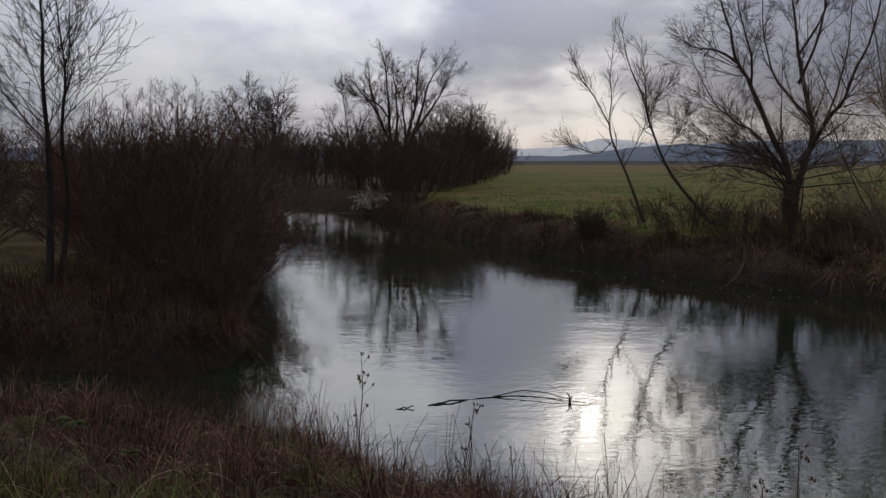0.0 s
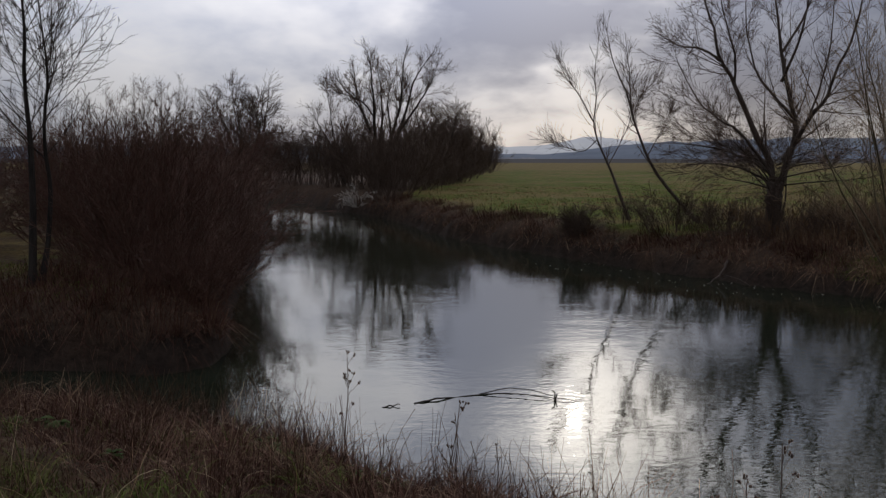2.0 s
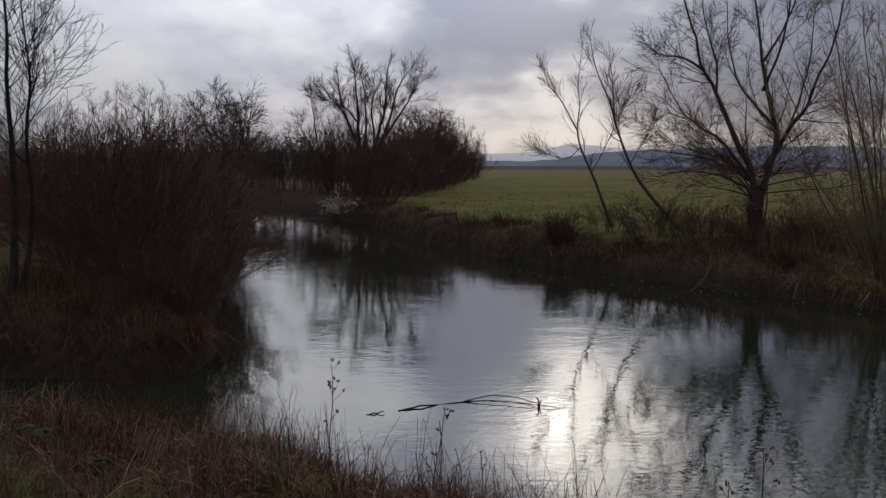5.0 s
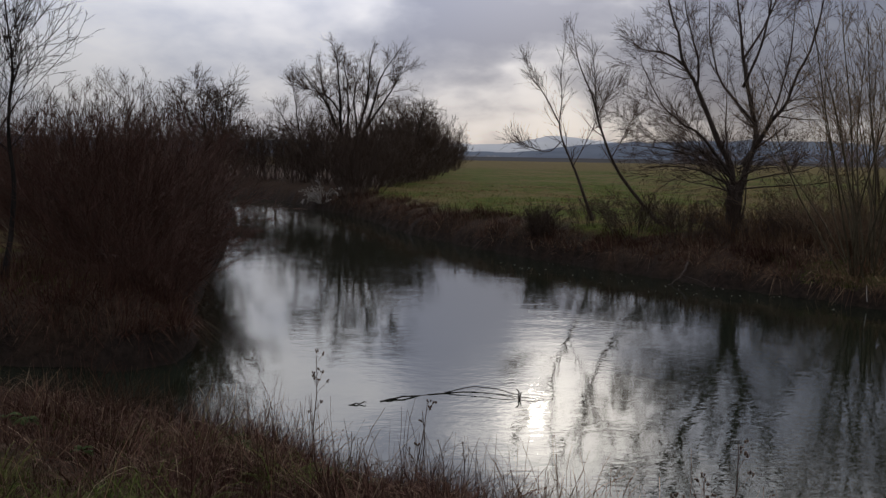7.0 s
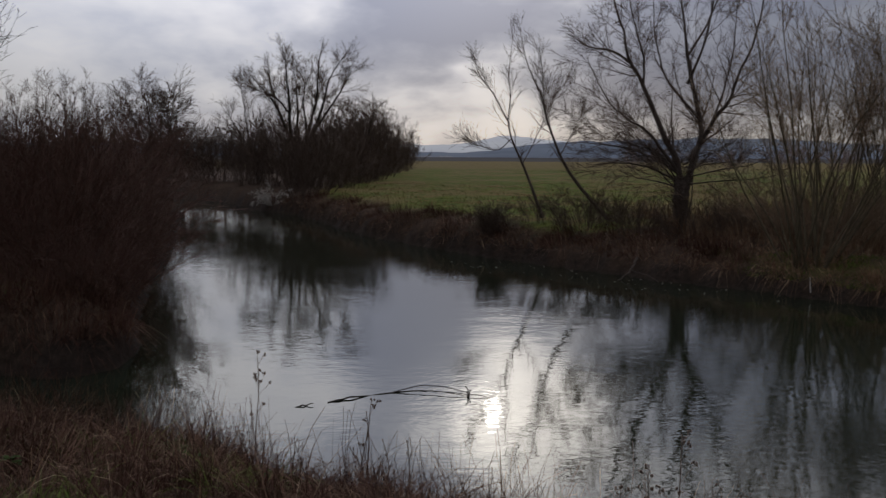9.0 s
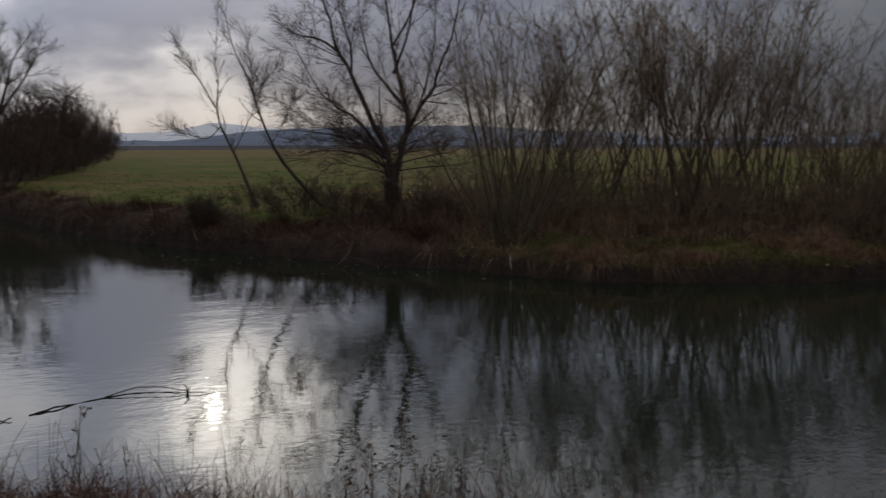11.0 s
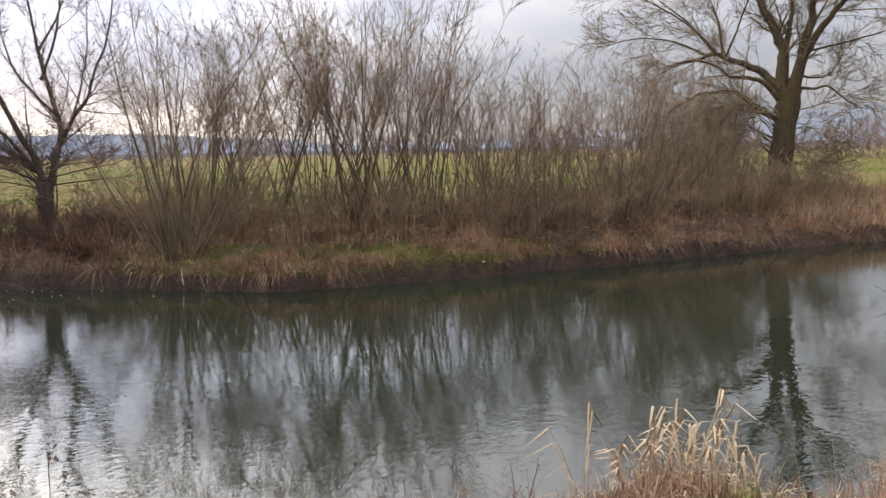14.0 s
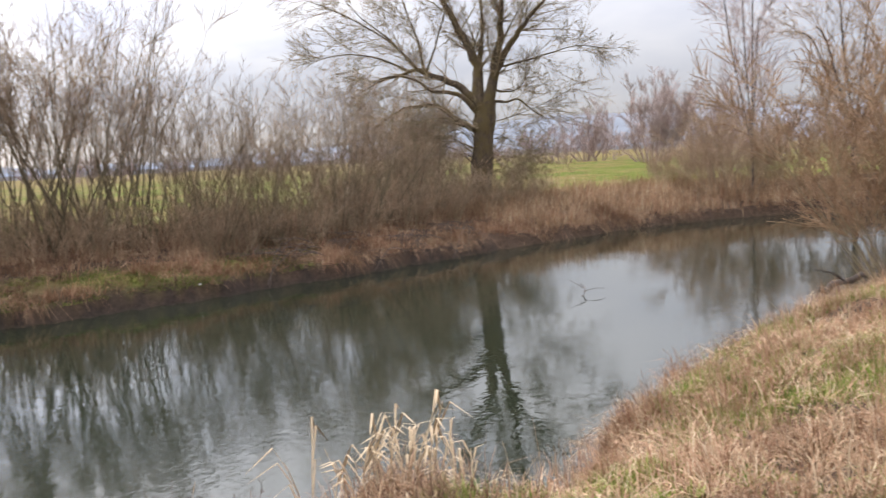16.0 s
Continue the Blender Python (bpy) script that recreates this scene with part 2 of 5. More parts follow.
green = n.ramp(tuft, (0.36, (0.032, 0.042, 0.006)), (0.5, (0.078, 0.094, 0.013)), (0.64, (0.14, 0.145, 0.028)))
dry = n.ramp(grain, (0.3, (0.10, 0.070, 0.026)), (0.7, (0.20, 0.14, 0.055)))
worn = n.math("MAXIMUM", n.math("MULTIPLY", n.span(patch, 0.46, 0.55), 0.9), n.math("MULTIPLY", n.span(n.vec("LENGTH", co), 110.0, 170.0), 0.85))
field = n.mix(worn, green, dry)
thatch = n.ramp(grain, (0.3, (0.026, 0.017, 0.012)), (0.72, (0.10, 0.063, 0.04)))
sod = n.mix(meadow, thatch, field)
n.put(s.inputs["Base Color"], n.mix(mud, sod, n.ramp(grain, (0.3, (0.014, 0.010, 0.008)), (0.7, (0.045, 0.032, 0.024)))))
bump(n, s, grain, 0.9, 0.06)

WATER, n, s = material("river_water", 0.02)
s.inputs["Specular IOR Level"].default_value = 0.5
s.inputs["IOR"].default_value = 1.62
s.inputs["Specular Tint"].default_value = (0.99, 1.0, 0.955, 1)
co = n.add("ShaderNodeTexCoord").outputs["Object"]
n.put(s.inputs["Base Color"], n.ramp(n.noise(co, 0.25, 3), (0.35, (0.010, 0.0145, 0.008)), (0.65, (0.014, 0.0185, 0.011))))
swell = n.noise(n.stretch(co, (0.9, 1.4, 1)), 0.9, 2, 0.5, 0.4)
ripple = n.noise(n.stretch(co, (1.0, 1.4, 1)), 4.4, 2, 0.5, 0.5)
fret = n.noise(n.stretch(co, (1.0, 1.5, 1)), 9.0, 1, 0.5, 0.4)
calm = n.span(n.noise(co, 0.28, 3), 0.38, 0.62)
wave = n.math("ADD", n.math("MULTIPLY", swell, 0.20), n.math("MULTIPLY", ripple, n.math("ADD", n.math("MULTIPLY", calm, 0.10), 0.05)))
wave = n.math("ADD", wave, n.math("MULTIPLY", fret, n.math("ADD", n.math("MULTIPLY", calm, 0.07), 0.03)))
bump(n, s, wave, 0.5, 0.032)


# backdrop only: distance haze is put into the colour, plus a faint even glow
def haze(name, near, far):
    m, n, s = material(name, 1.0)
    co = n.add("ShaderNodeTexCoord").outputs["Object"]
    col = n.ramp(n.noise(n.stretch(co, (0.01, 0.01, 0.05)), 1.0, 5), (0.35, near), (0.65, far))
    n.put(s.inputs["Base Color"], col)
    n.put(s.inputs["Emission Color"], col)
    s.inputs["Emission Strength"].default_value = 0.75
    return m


# painted haze tones: the bright range lies near the sun, dimmer ones away
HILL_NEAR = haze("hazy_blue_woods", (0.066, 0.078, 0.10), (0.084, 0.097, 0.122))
HILL_DUSK = haze("dim_hazy_hills", (0.074, 0.083, 0.098), (0.09, 0.098, 0.113))
HILL_FAR = haze("sun_bright_hazy_hills", (0.31, 0.315, 0.33), (0.345, 0.35, 0.355))
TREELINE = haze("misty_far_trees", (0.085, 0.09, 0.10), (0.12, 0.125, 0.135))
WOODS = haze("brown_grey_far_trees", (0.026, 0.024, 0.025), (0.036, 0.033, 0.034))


# ---- mesh builders ----
rng = np.random.default_rng(7)


def mesh_from(name, verts, faces_by_size, mat, smooth=True):
    """verts: (n, 3); faces_by_size: arrays of (m, 3) and (m, 4) indices."""
    me = bpy.data.meshes.new(name)
    verts = np.ascontiguousarray(verts, dtype=np.float32)
    loops, starts, totals, at = [], [], [], 0
    for f in faces_by_size:
        if not len(f):
            continue
        size = f.shape[1]
        loops.append(np.asarray(f, dtype=np.int32).ravel())
        starts.append(at + size * np.arange(len(f), dtype=np.int32))
        totals.append(np.full(len(f), size, dtype=np.int32))
        at += size * len(f)
    me.vertices.add(len(verts))
    me.vertices.foreach_set("co", verts.ravel())
    me.loops.add(at)
    me.loops.foreach_set("vertex_index", np.concatenate(loops))
    starts, totals = np.concatenate(starts), np.concatenate(totals)
    me.polygons.add(len(starts))
    me.polygons.foreach_set("loop_start", starts)
    me.polygons.foreach_set("loop_total", totals)
    me.polygons.foreach_set("use_smooth", np.full(len(starts), smooth))
    me.update(calc_edges=True)
    me.validate()
    me.materials.append(mat)
    return me


def unit(v):
    return v / np.maximum(np.linalg.norm(v, axis=-1, keepdims=True), 1e-9)


def tubes(P, R, sides):
    """Tapered tubes along the branches P (n, k, 3) with radii R (n, k)."""
    n_, k_, _ = P.shape
    T = np.empty_like(P)
    T[:, 1:-1] = P[:, 2:] - P[:, :-2]
    T[:, 0], T[:, -1] = P[:, 1] - P[:, 0], P[:, -1] - P[:, -2]
    T = unit(T)
    ref = np.where(np.abs(T[:, :1, 2:]) > 0.8, np.array([[[1.0, 0.2, 0]]]), np.array([[[0.1, 0, 1.0]]]))
    A = unit(np.cross(T, np.broadcast_to(ref, T.shape)))
    B = np.cross(T, A)
    ang = np.arange(sides) * 2 * np.pi / sides
    ring = A[:, :, None] * np.cos(ang)[:, None] + B[:, :, None] * np.sin(ang)[:, None]
    V = (P[:, :, None] + ring * R[:, :, None, None]).reshape(-1, 3)
    i = np.arange(n_)[:, None, None] * k_ * sides
    j = np.arange(k_ - 1)[None, :, None] * sides
    s_ = np.arange(sides)[None, None, :]
    a, b = i + j + s_, i + j + (s_ + 1) % sides
    F = np.stack([a, b, b + sides, a + sides], -1).reshape(-1, 4)
    return V, F


def join(pieces):
    V, F, at = [], [], 0
    for v, f in pieces:
        V.append(v)
        F.append(f + at)
        at += len(v)
    return np.concatenate(V), np.concatenate(F)


def smooth_line(points, k):
    """A smooth line of k points through a few."""
    p = np.asarray(points, dtype=float)
    u = np.linspace(0, len(p) - 1, k)
    i = np.clip(u.astype(int), 0, len(p) - 2)
    f = (u - i)[:, None]
    g = lambda j: p[np.clip(j, 0, len(p) - 1)]
    a, b, c, d = g(i - 1), g(i), g(i + 1), g(i + 2)
    return 0.5 * (2 * b + (c - a) * f + (2 * a - 5 * b + 4 * c - d) * f ** 2 + (3 * b - a - 3 * c + d) * f ** 3)


def sprout(P, R, count, k, span_, angle, length, up_, wiggle, thick, taper=0.25, thinnest=0.002, even=0.0):
    """count children on each branch: their places along it (span_), angle from it in degrees, length in metres, upward bend."""
    n_, kp, _ = P.shape
    m = n_ * count
    par = np.repeat(np.arange(n_), count)
    u = rng.uniform(span_[0], span_[1], m) * (kp - 1)
    i = np.minimum(u.astype(int), kp - 2)
    f = (u - i)[:, None]
    base = P[par, i] * (1 - f) + P[par, i + 1] * f
    rad = R[par, i] * (1 - f[:, 0]) + R[par, i + 1] * f[:, 0]
    axis = unit(P[par, i + 1] - P[par, i])
    side = unit(np.cross(axis, rng.normal(size=(m, 3))))
    a = np.radians(rng.uniform(angle[0], angle[1], m))[:, None]
    d = unit(axis * np.cos(a) + side * np.sin(a))
    ln = rng.uniform(length[0], length[1], m) * (1.15 - 0.55 * u / (kp - 1))
    Q = np.empty((m, k, 3))
    Q[:, 0] = base
    for j in range(1, k):
        d = unit(d + np.array([0, 0, up_]) / k + rng.normal(size=(m, 3)) * wiggle)
        Q[:, j] = Q[:, j - 1] + d * (ln / (k - 1))[:, None]
    r0 = np.maximum(rad * thick, thinnest)
    R2 = np.maximum(r0[:, None] * np.linspace(1, taper, k)[None], thinnest * 0.8)
    if even:  # short branches carry fewer
        long_ = np.linalg.norm(np.diff(P, axis=1), axis=2).sum(1)
        keep = rng.uniform(0, 1, m) < np.clip(long_ / even, 0.12, 1)[par]
        Q, R2 = Q[keep], R2[keep]
    return Q, R2


def part(name, me, parent, label=""):
    ob = new(name, me)
    ob.parent = parent
    if label:
        tagged(ob, label)
    return ob


def thing(name, place, label, category, group="", kind=""):
    ob = new(name)
    ob.empty_display_size = 0.2
    ob.location = place
    return tagged(ob, label, category, group, kind)


# ---- ground and river ----
FAR = [(-60, 74), (-40, 72), (-18, 68), (-10, 62), (-6.5, 54), (-4.4, 47.4), (-2.4, 43.7), (-1.1, 39), (0.7, 32), (2.1, 28.8), (3.2, 26.2), (4.2, 24.4),
       (5.5, 22.4), (7.3, 19.5), (8.9, 17.6), (10.5, 15.2), (12.9, 13.9), (15.4, 13), (18.4, 11.9), (22, 10.8), (24.4, 10.2), (27, 9.2), (30, 8.2),
       (32.5, 6.9), (34.4, 5.3), (36.3, 3.1), (37.5, -1), (38, -8), (37, -30)]
NEAR = [(27, -30), (28, -10), (26, -5), (22, -2.6), (19.5, -1.5), (18, -0.3), (16.2, 0.5), (14.5, 0.9), (12.5, 1.6), (10.4, 2.05), (8.6, 2.25), (7.6, 2.2),
        (6.9, 2.1), (6.3, 2.05), (5.95, 2.25), (5.95, 2.55), (6.1, 2.8), (6.1, 3.15), (5.6, 3.6), (5.0, 3.65), (4.0, 3.8), (3.0, 4.5), (1.9, 5.2), (0.75, 6.1), (0.05, 6.8), (-0.7, 7.5), (-1.7, 8.35), (-3.0, 9.2), (-5.3, 9.5),
        (-8, 9.9), (-12, 10.3)]
LEFT = [(-12, 11.5), (-8, 11.9), (-5, 11.8), (-3.5, 11.6), (-2.9, 12.3), (-3.2, 13.5), (-3.7, 16), (-4.5, 21.6), (-5.8, 31), (-8.1, 45), (-11, 52),
        (-18, 58), (-40, 62), (-60, 63)]
RIVER = np.array(FAR + NEAR + LEFT, dtype=float)
SIDE = np.array([0] * len(FAR) + [1] * len(NEAR) + [2] * len(LEFT))


def wave_noise(x, y, scale, seed=0.0):
    """A cheap smooth noise of about -1 to 1."""
    x, y = x * scale + seed * 1.7, y * scale - seed * 2.3
    return (np.sin(1.7 * x + 1.3 * np.sin(1.1 * y + seed)) + np.sin(2.3 * y - 1.1 * np.sin(1.9 * x)) + np.sin(1.3 * (x + y) + 0.7 * np.sin(2.7 * x))) / 3


def shore(x, y):
    """Distance to the water's edge (negative in the river) and the bank that is nearest: 0 far, 1 near, 2 left."""
    x, y = np.asarray(x, float), np.asarray(y, float)
    best, bank, inside = np.full(x.shape, 1e9), np.zeros(x.shape, int), np.zeros(x.shape, bool)
    for i in range(len(RIVER)):
        (ax, ay), (bx, by) = RIVER[i], RIVER[(i + 1) % len(RIVER)]
        t = np.clip(((x - ax) * (bx - ax) + (y - ay) * (by - ay)) / ((bx - ax) ** 2 + (by - ay) ** 2), 0, 1)
        d = np.hypot(x - ax - t * (bx - ax), y - ay - t * (by - ay))
        closer = d < best
        best, bank = np.where(closer, d, best), np.where(closer, SIDE[i], bank)
        cross = ((ay > y) != (by > y)) & (x < (bx - ax) * (y - ay) / (by - ay + 1e-12) + ax)
        inside ^= cross
    best = best + np.where(bank == 0, 0.26, 0.16) * wave_noise(x, y, 2.1) * np.clip(1.5 - best * 0.2, 0, 1) + 0.07 * wave_noise(x, y, 6.3, 2)
    return np.where(inside, -np.abs(best), best), bank


def height(x, y):
    x, y = np.asarray(x, float), np.asarray(y, float)
    d, bank = shore(x, y)
    slope = np.interp(d, [0, 0.12, 0.5, 1.3, 3.2, 6, 30], [0.02, 0.28, 0.42, 0.62, 0.92, 1.08, 1.15])
    steep = np.interp(d, [0, 0.15, 0.6, 1.4, 3, 30], [0.02, 0.38, 0.78, 1.0, 1.08, 1.15])
    w = np.clip((y - 22) / 4, 0, 1)
    far = steep * w + slope * (1 - w)
    near = np.interp(d, [0, 0.12, 0.6, 1.5, 3.2, 6, 30], [0.02, 0.2, 0.45, 0.82, 1.14, 1.25, 1.3])
    lower = np.interp(d, [0, 0.12, 0.6, 1.5, 3.2, 6, 30], [0.02, 0.15, 0.32, 0.58, 0.98, 1.22, 1.3])
    w = np.clip((1.0 - x) / 3, 0, 1)
    near = lower * w + near * (1 - w)
    left = np.interp(d, [0, 0.12, 0.6, 1.5, 4, 30], [0.02, 0.4, 0.72, 0.86, 0.95, 1.1])
    z = np.where(bank == 0, far, np.where(bank == 1, near, left))
    z = z + (0.05 * wave_noise(x, y, 0.9, 1) + 0.025 * wave_noise(x, y, 3.1, 3)) * np.clip(d, 0, 1)
    z = z + 0.045 * np.clip(wave_noise(x, y, 2.9, 14) + 0.6 * wave_noise(x, y, 6.1, 15), -0.6, 2) * np.clip(d - 0.3, 0, 1) * (np.hypot(x, y) < 30)
    z = z + np.where(bank == 0, 0.07 * wave_noise(x, y, 0.33, 21) + 0.05 * wave_noise(x, y, 0.9, 22), 0) * np.clip((d - 2) / 4, 0, 1)
    z = z + np.clip(np.hypot(x, y) - 60, 0, 400) * 0.0006
    return np.where(d < 0, np.maximum(-1.2, d * 0.55) - 0.03, z)


def grade(a, b, step, out, growth):
    mid = list(np.arange(a, b + 1e-6, step))
    lo, hi, s_ = [], [], step
    while not lo or (a - lo[-1] if lo else 0) < out:
        s_ *= growth
        lo.append((lo[-1] if lo else a) - s_)
        hi.append((hi[-1] if hi else b) + s_)
    return np.array(lo[::-1] + mid + hi)


gx, gy = grade(-13, 38, 0.28, 4000, 1.2), grade(-4, 50, 0.28, 4000, 1.2)
X, Y = np.meshgrid(gx, gy)
Z = height(X, Y)
nx, ny = len(gx), len(gy)
a = (np.arange(ny - 1)[:, None] * nx + np.arange(nx - 1)[None]).ravel()
me = mesh_from("ground", np.stack([X, Y, Z], -1).reshape(-1, 3), [np.stack([a, a + 1, a + nx + 1, a + nx], -1)], GROUND)
D, BANK = shore(X, Y)
rag = wave_noise(X, Y, 1.3, 5) * 0.5 + wave_noise(X, Y, 4.1, 6) * 0.3
edge_of_meadow = np.where(Y > 23.5, 0.9, 7.4) + np.where((X < -1.5 + (Y - 44) * 0.06) & (Y > 44), 80.0, 0.0)
field_mask = np.where(BANK == 0, np.clip((D - edge_of_meadow + rag) / 0.8, 0, 1), np.clip((D - 2.2 + rag) / 1.5, 0, 1) * np.clip(0.35 + rag, 0, 0.8))
field_mask = np.where((BANK == 0) & (X > 9) & (X < 17), np.maximum(field_mask, np.exp(-((D - 1.0) / 0.6) ** 2) * np.clip(0.7 + rag, 0, 0.95)), field_mask)
mud_mask = np.maximum(np.clip((0.42 - D + 0.25 * rag) / 0.25, 0, 1), np.clip((rag - 0.25) * 3, 0, 0.8) * np.clip((2.2 - D), 0, 1))
mud_mask = mud_mask * np.where(X > 24, 0.35, 1.0)
for key, values in (("meadow", field_mask), ("mud", mud_mask)):
    layer = me.attributes.new(key, "FLOAT", "POINT")
    layer.data.foreach_set("value", values.astype(np.float32).ravel())
tagged(new("ground", me), "grassy river banks and a wide green winter meadow", "ground", kind="structure")

me = mesh_from("water", [(-90, -60, 0), (70, -60, 0), (70, 110, 0), (-90, 110, 0)], [np.array([[0, 1, 2, 3]])], WATER)
tagged(new("water", me), "calm dark green river water mirroring the sky", "river", kind="structure")


def ridge(name, radius, heights, mat, label, ragged=0.0):
    """A far range on a circle: heights are (azimuth, degrees of height)."""
    az = np.linspace(-95, 175, 2800 if ragged else 700)
    h = np.interp(az, [p[0] for p in heights], [p[1] for p in heights])
    h = h + 0.10 * wave_noise(az, az * 0, 0.45) + 0.05 * wave_noise(az, az * 0, 2.1, 3) + 0.03 * wave_noise(az, az * 0, 7.0, 5)
    if ragged:  # treetops
        h = np.maximum(h, 0.02) + ragged * np.abs(wave_noise(az, az * 0, 3.1, 8)) + ragged * rng.uniform(0, 0.7, len(az))
    x, y = np.sin(np.radians(az)), np.cos(np.radians(az))
    rows = []
    for back, up_ in ((-250, 0.0), (-120, 0.6), (0, 1.0), (300, 0.0)):
        rows.append(np.stack([x * (radius + back), y * (radius + back), np.maximum(np.tan(np.radians(h)) * radius, 4) * up_], -1))
    V = np.stack(rows, 1).reshape(-1, 3)
    q = (np.arange(len(az) - 1)[:, None] * 4 + np.arange(3)[None]).ravel()
    me = mesh_from(name, V, [np.stack([q, q + 1, q + 5, q + 4], -1)], mat)
    tagged(new(name, me), label, "hills", kind="structure")


# far ranges, their air haze painted and glowing
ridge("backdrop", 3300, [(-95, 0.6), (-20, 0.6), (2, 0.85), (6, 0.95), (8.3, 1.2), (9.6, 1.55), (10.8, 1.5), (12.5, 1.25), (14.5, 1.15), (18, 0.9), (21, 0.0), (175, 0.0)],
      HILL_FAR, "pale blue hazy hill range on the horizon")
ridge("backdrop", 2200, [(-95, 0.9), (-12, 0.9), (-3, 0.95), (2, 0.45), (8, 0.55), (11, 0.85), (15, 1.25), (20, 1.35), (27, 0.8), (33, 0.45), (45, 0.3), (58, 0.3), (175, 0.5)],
      HILL_NEAR, "dark blue hazy wooded hills below the far range")
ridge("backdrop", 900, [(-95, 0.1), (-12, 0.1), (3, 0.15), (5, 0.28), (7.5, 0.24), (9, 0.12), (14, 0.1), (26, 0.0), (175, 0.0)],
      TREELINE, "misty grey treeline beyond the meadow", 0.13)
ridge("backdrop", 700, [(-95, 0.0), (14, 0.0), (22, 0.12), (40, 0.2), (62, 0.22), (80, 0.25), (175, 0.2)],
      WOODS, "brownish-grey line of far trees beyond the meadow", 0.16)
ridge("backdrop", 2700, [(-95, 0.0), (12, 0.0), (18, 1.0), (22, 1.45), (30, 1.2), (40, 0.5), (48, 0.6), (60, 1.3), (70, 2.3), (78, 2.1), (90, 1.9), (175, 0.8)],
      HILL_DUSK, "soft blue-grey hazy wooded hills beyond the meadow")


# ---- trees and shrubs ----
def ground_at(x, y):
    return float(height(np.array([x]), np.array([y]))[0])


def shrub(name, place, label, stems, tall, foot, lean, mats, twigs1, twigs2, len1, len2, group="", thick=0.022, droop=0.0, bend=0.5, angle1=(14, 38), single=True, thin=0.0045, low=0.2, wiggle=0.08, rise=0.35):
    """A many-stemmed shrub: each stem a part, its twigs another."""
    top = thing(name, place, label, "shrub", group)
    az = rng.uniform(0, 2 * np.pi, stems)
    out = np.sqrt(rng.uniform(0.02, 1, stems))
    k_ = 8
    P = np.empty((stems, k_, 3))
    P[:, 0] = np.stack([np.cos(az) * out * foot, np.sin(az) * out * foot, np.full(stems, -0.12)], -1)
    tilt = np.radians(lean * out * rng.uniform(0.6, 1.15, stems))
    az2 = az + rng.normal(0, 0.5, stems)
    d = np.stack([np.cos(az2) * np.sin(tilt), np.sin(az2) * np.sin(tilt), np.cos(tilt)], -1)
    ln = tall * rng.uniform(0.62, 1.06, stems)
    for j in range(1, k_):
        d = unit(d + np.array([0, 0, bend / k_]) + rng.normal(size=d.shape) * wiggle - np.array([0, 0, droop * j / k_]))
        P[:, j] = P[:, j - 1] + d * (ln / (k_ - 1))[:, None]
    r0 = thick * rng.uniform(0.55, 1.25, stems)
    R = r0[:, None] * np.linspace(1, 0.16, k_)[None]
    if single:
        for i in range(stems):
            v, q = tubes(P[i:i + 1], R[i:i + 1], 5)
            part("stem", mesh_from("stem", v, [q], mats[0]), top)
    L1 = sprout(P, R, twigs1, 4, (low, 1.0), angle1, len1, rise - droop, 0.10, 0.5, thinnest=thin * 1.3)
    L2 = sprout(*L1, twigs2, 2, (0.1, 1.0), (18, 50), len2, 0.2 - droop, 0.10, 0.6, thinnest=thin)
    v, q = join(([] if single else [tubes(P, R, 4)]) + [tubes(*L1, 3), tubes(*L2, 3)])
    part("crown", mesh_from("crown", v, [q], mats[1]), top)
    return top


def put(ob, x, y, scale=1.0, turn=0.0, tall=1.0, sink=0.05):
    m = Matrix.Translation((x, y, ground_at(x, y) - sink)) @ Matrix.Rotation(turn, 4, "Z") @ Matrix.Diagonal((scale, scale, scale * tall, 1))
    return copy_thing(ob, m)


def settle(ob, x, y, scale=1.0, turn=0.0, tall=1.0, sink=0.05):
    ob.matrix_basis = Matrix.Translation((x, y, ground_at(x, y) - sink)) @ Matrix.Rotation(turn, 4, "Z") @ Matrix.Diagonal((scale, scale, scale * tall, 1))


def tree(name, x, y, label, facing, limbs, mats, levels, sides=7, taper=0.75):
    """A bare tree. limbs: (name, radius at foot, radius at tip, [(across, along, up), ...]) with across to the right of the bearing, in metres
    from the foot. levels: rows for sprout()."""
    top = thing(name, (x, y, ground_at(x, y) - 0.05), label, "tree")
    f = radians(facing)
    right, ahead = np.array([math.cos(f), -math.sin(f), 0]), np.array([math.sin(f), math.cos(f), 0])
    lines, radii = [], []
    for kind, r0, r1, pts in limbs:
        p = np.array(pts, dtype=float)
        line = smooth_line(p[:, :1] * right + p[:, 1:2] * ahead + p[:, 2:] * np.array([0, 0, 1.0]), 20)
        line[1:-1] += rng.normal(size=(18, 3)) * r0 * (0.05 if kind == "trunk" else 0.12)
        rad = (r0 + (r1 - r0) * np.linspace(0, 1, 20) ** taper) * rng.uniform(0.93, 1.08, 20)
        if kind == "trunk":
            rad[0] *= 1.45
            rad[1] *= 1.12
        v, q = tubes(line[None], rad[None], sides)
        part(kind, mesh_from(kind, v, [q], mats[0]), top)
        if kind != "trunk" or len(limbs) < 5:
            lines.append(line)
            radii.append(rad)
    P, R = np.array(lines), np.array(radii)
    tubes_, pieces = 5, []
    for row in levels:
        P, R = sprout(P, R, *row[0], **row[1])
        pieces.append(tubes(P, R, tubes_))
        tubes_ = 3
    v, q = join(pieces)
    part("crown", mesh_from("crown", v, [q], mats[1]), top)
    return top


def level(count, k_, span_, angle, length, up_, wiggle, thick, **more):
    return (count, k_, span_, angle, length, up_, wiggle, thick), more


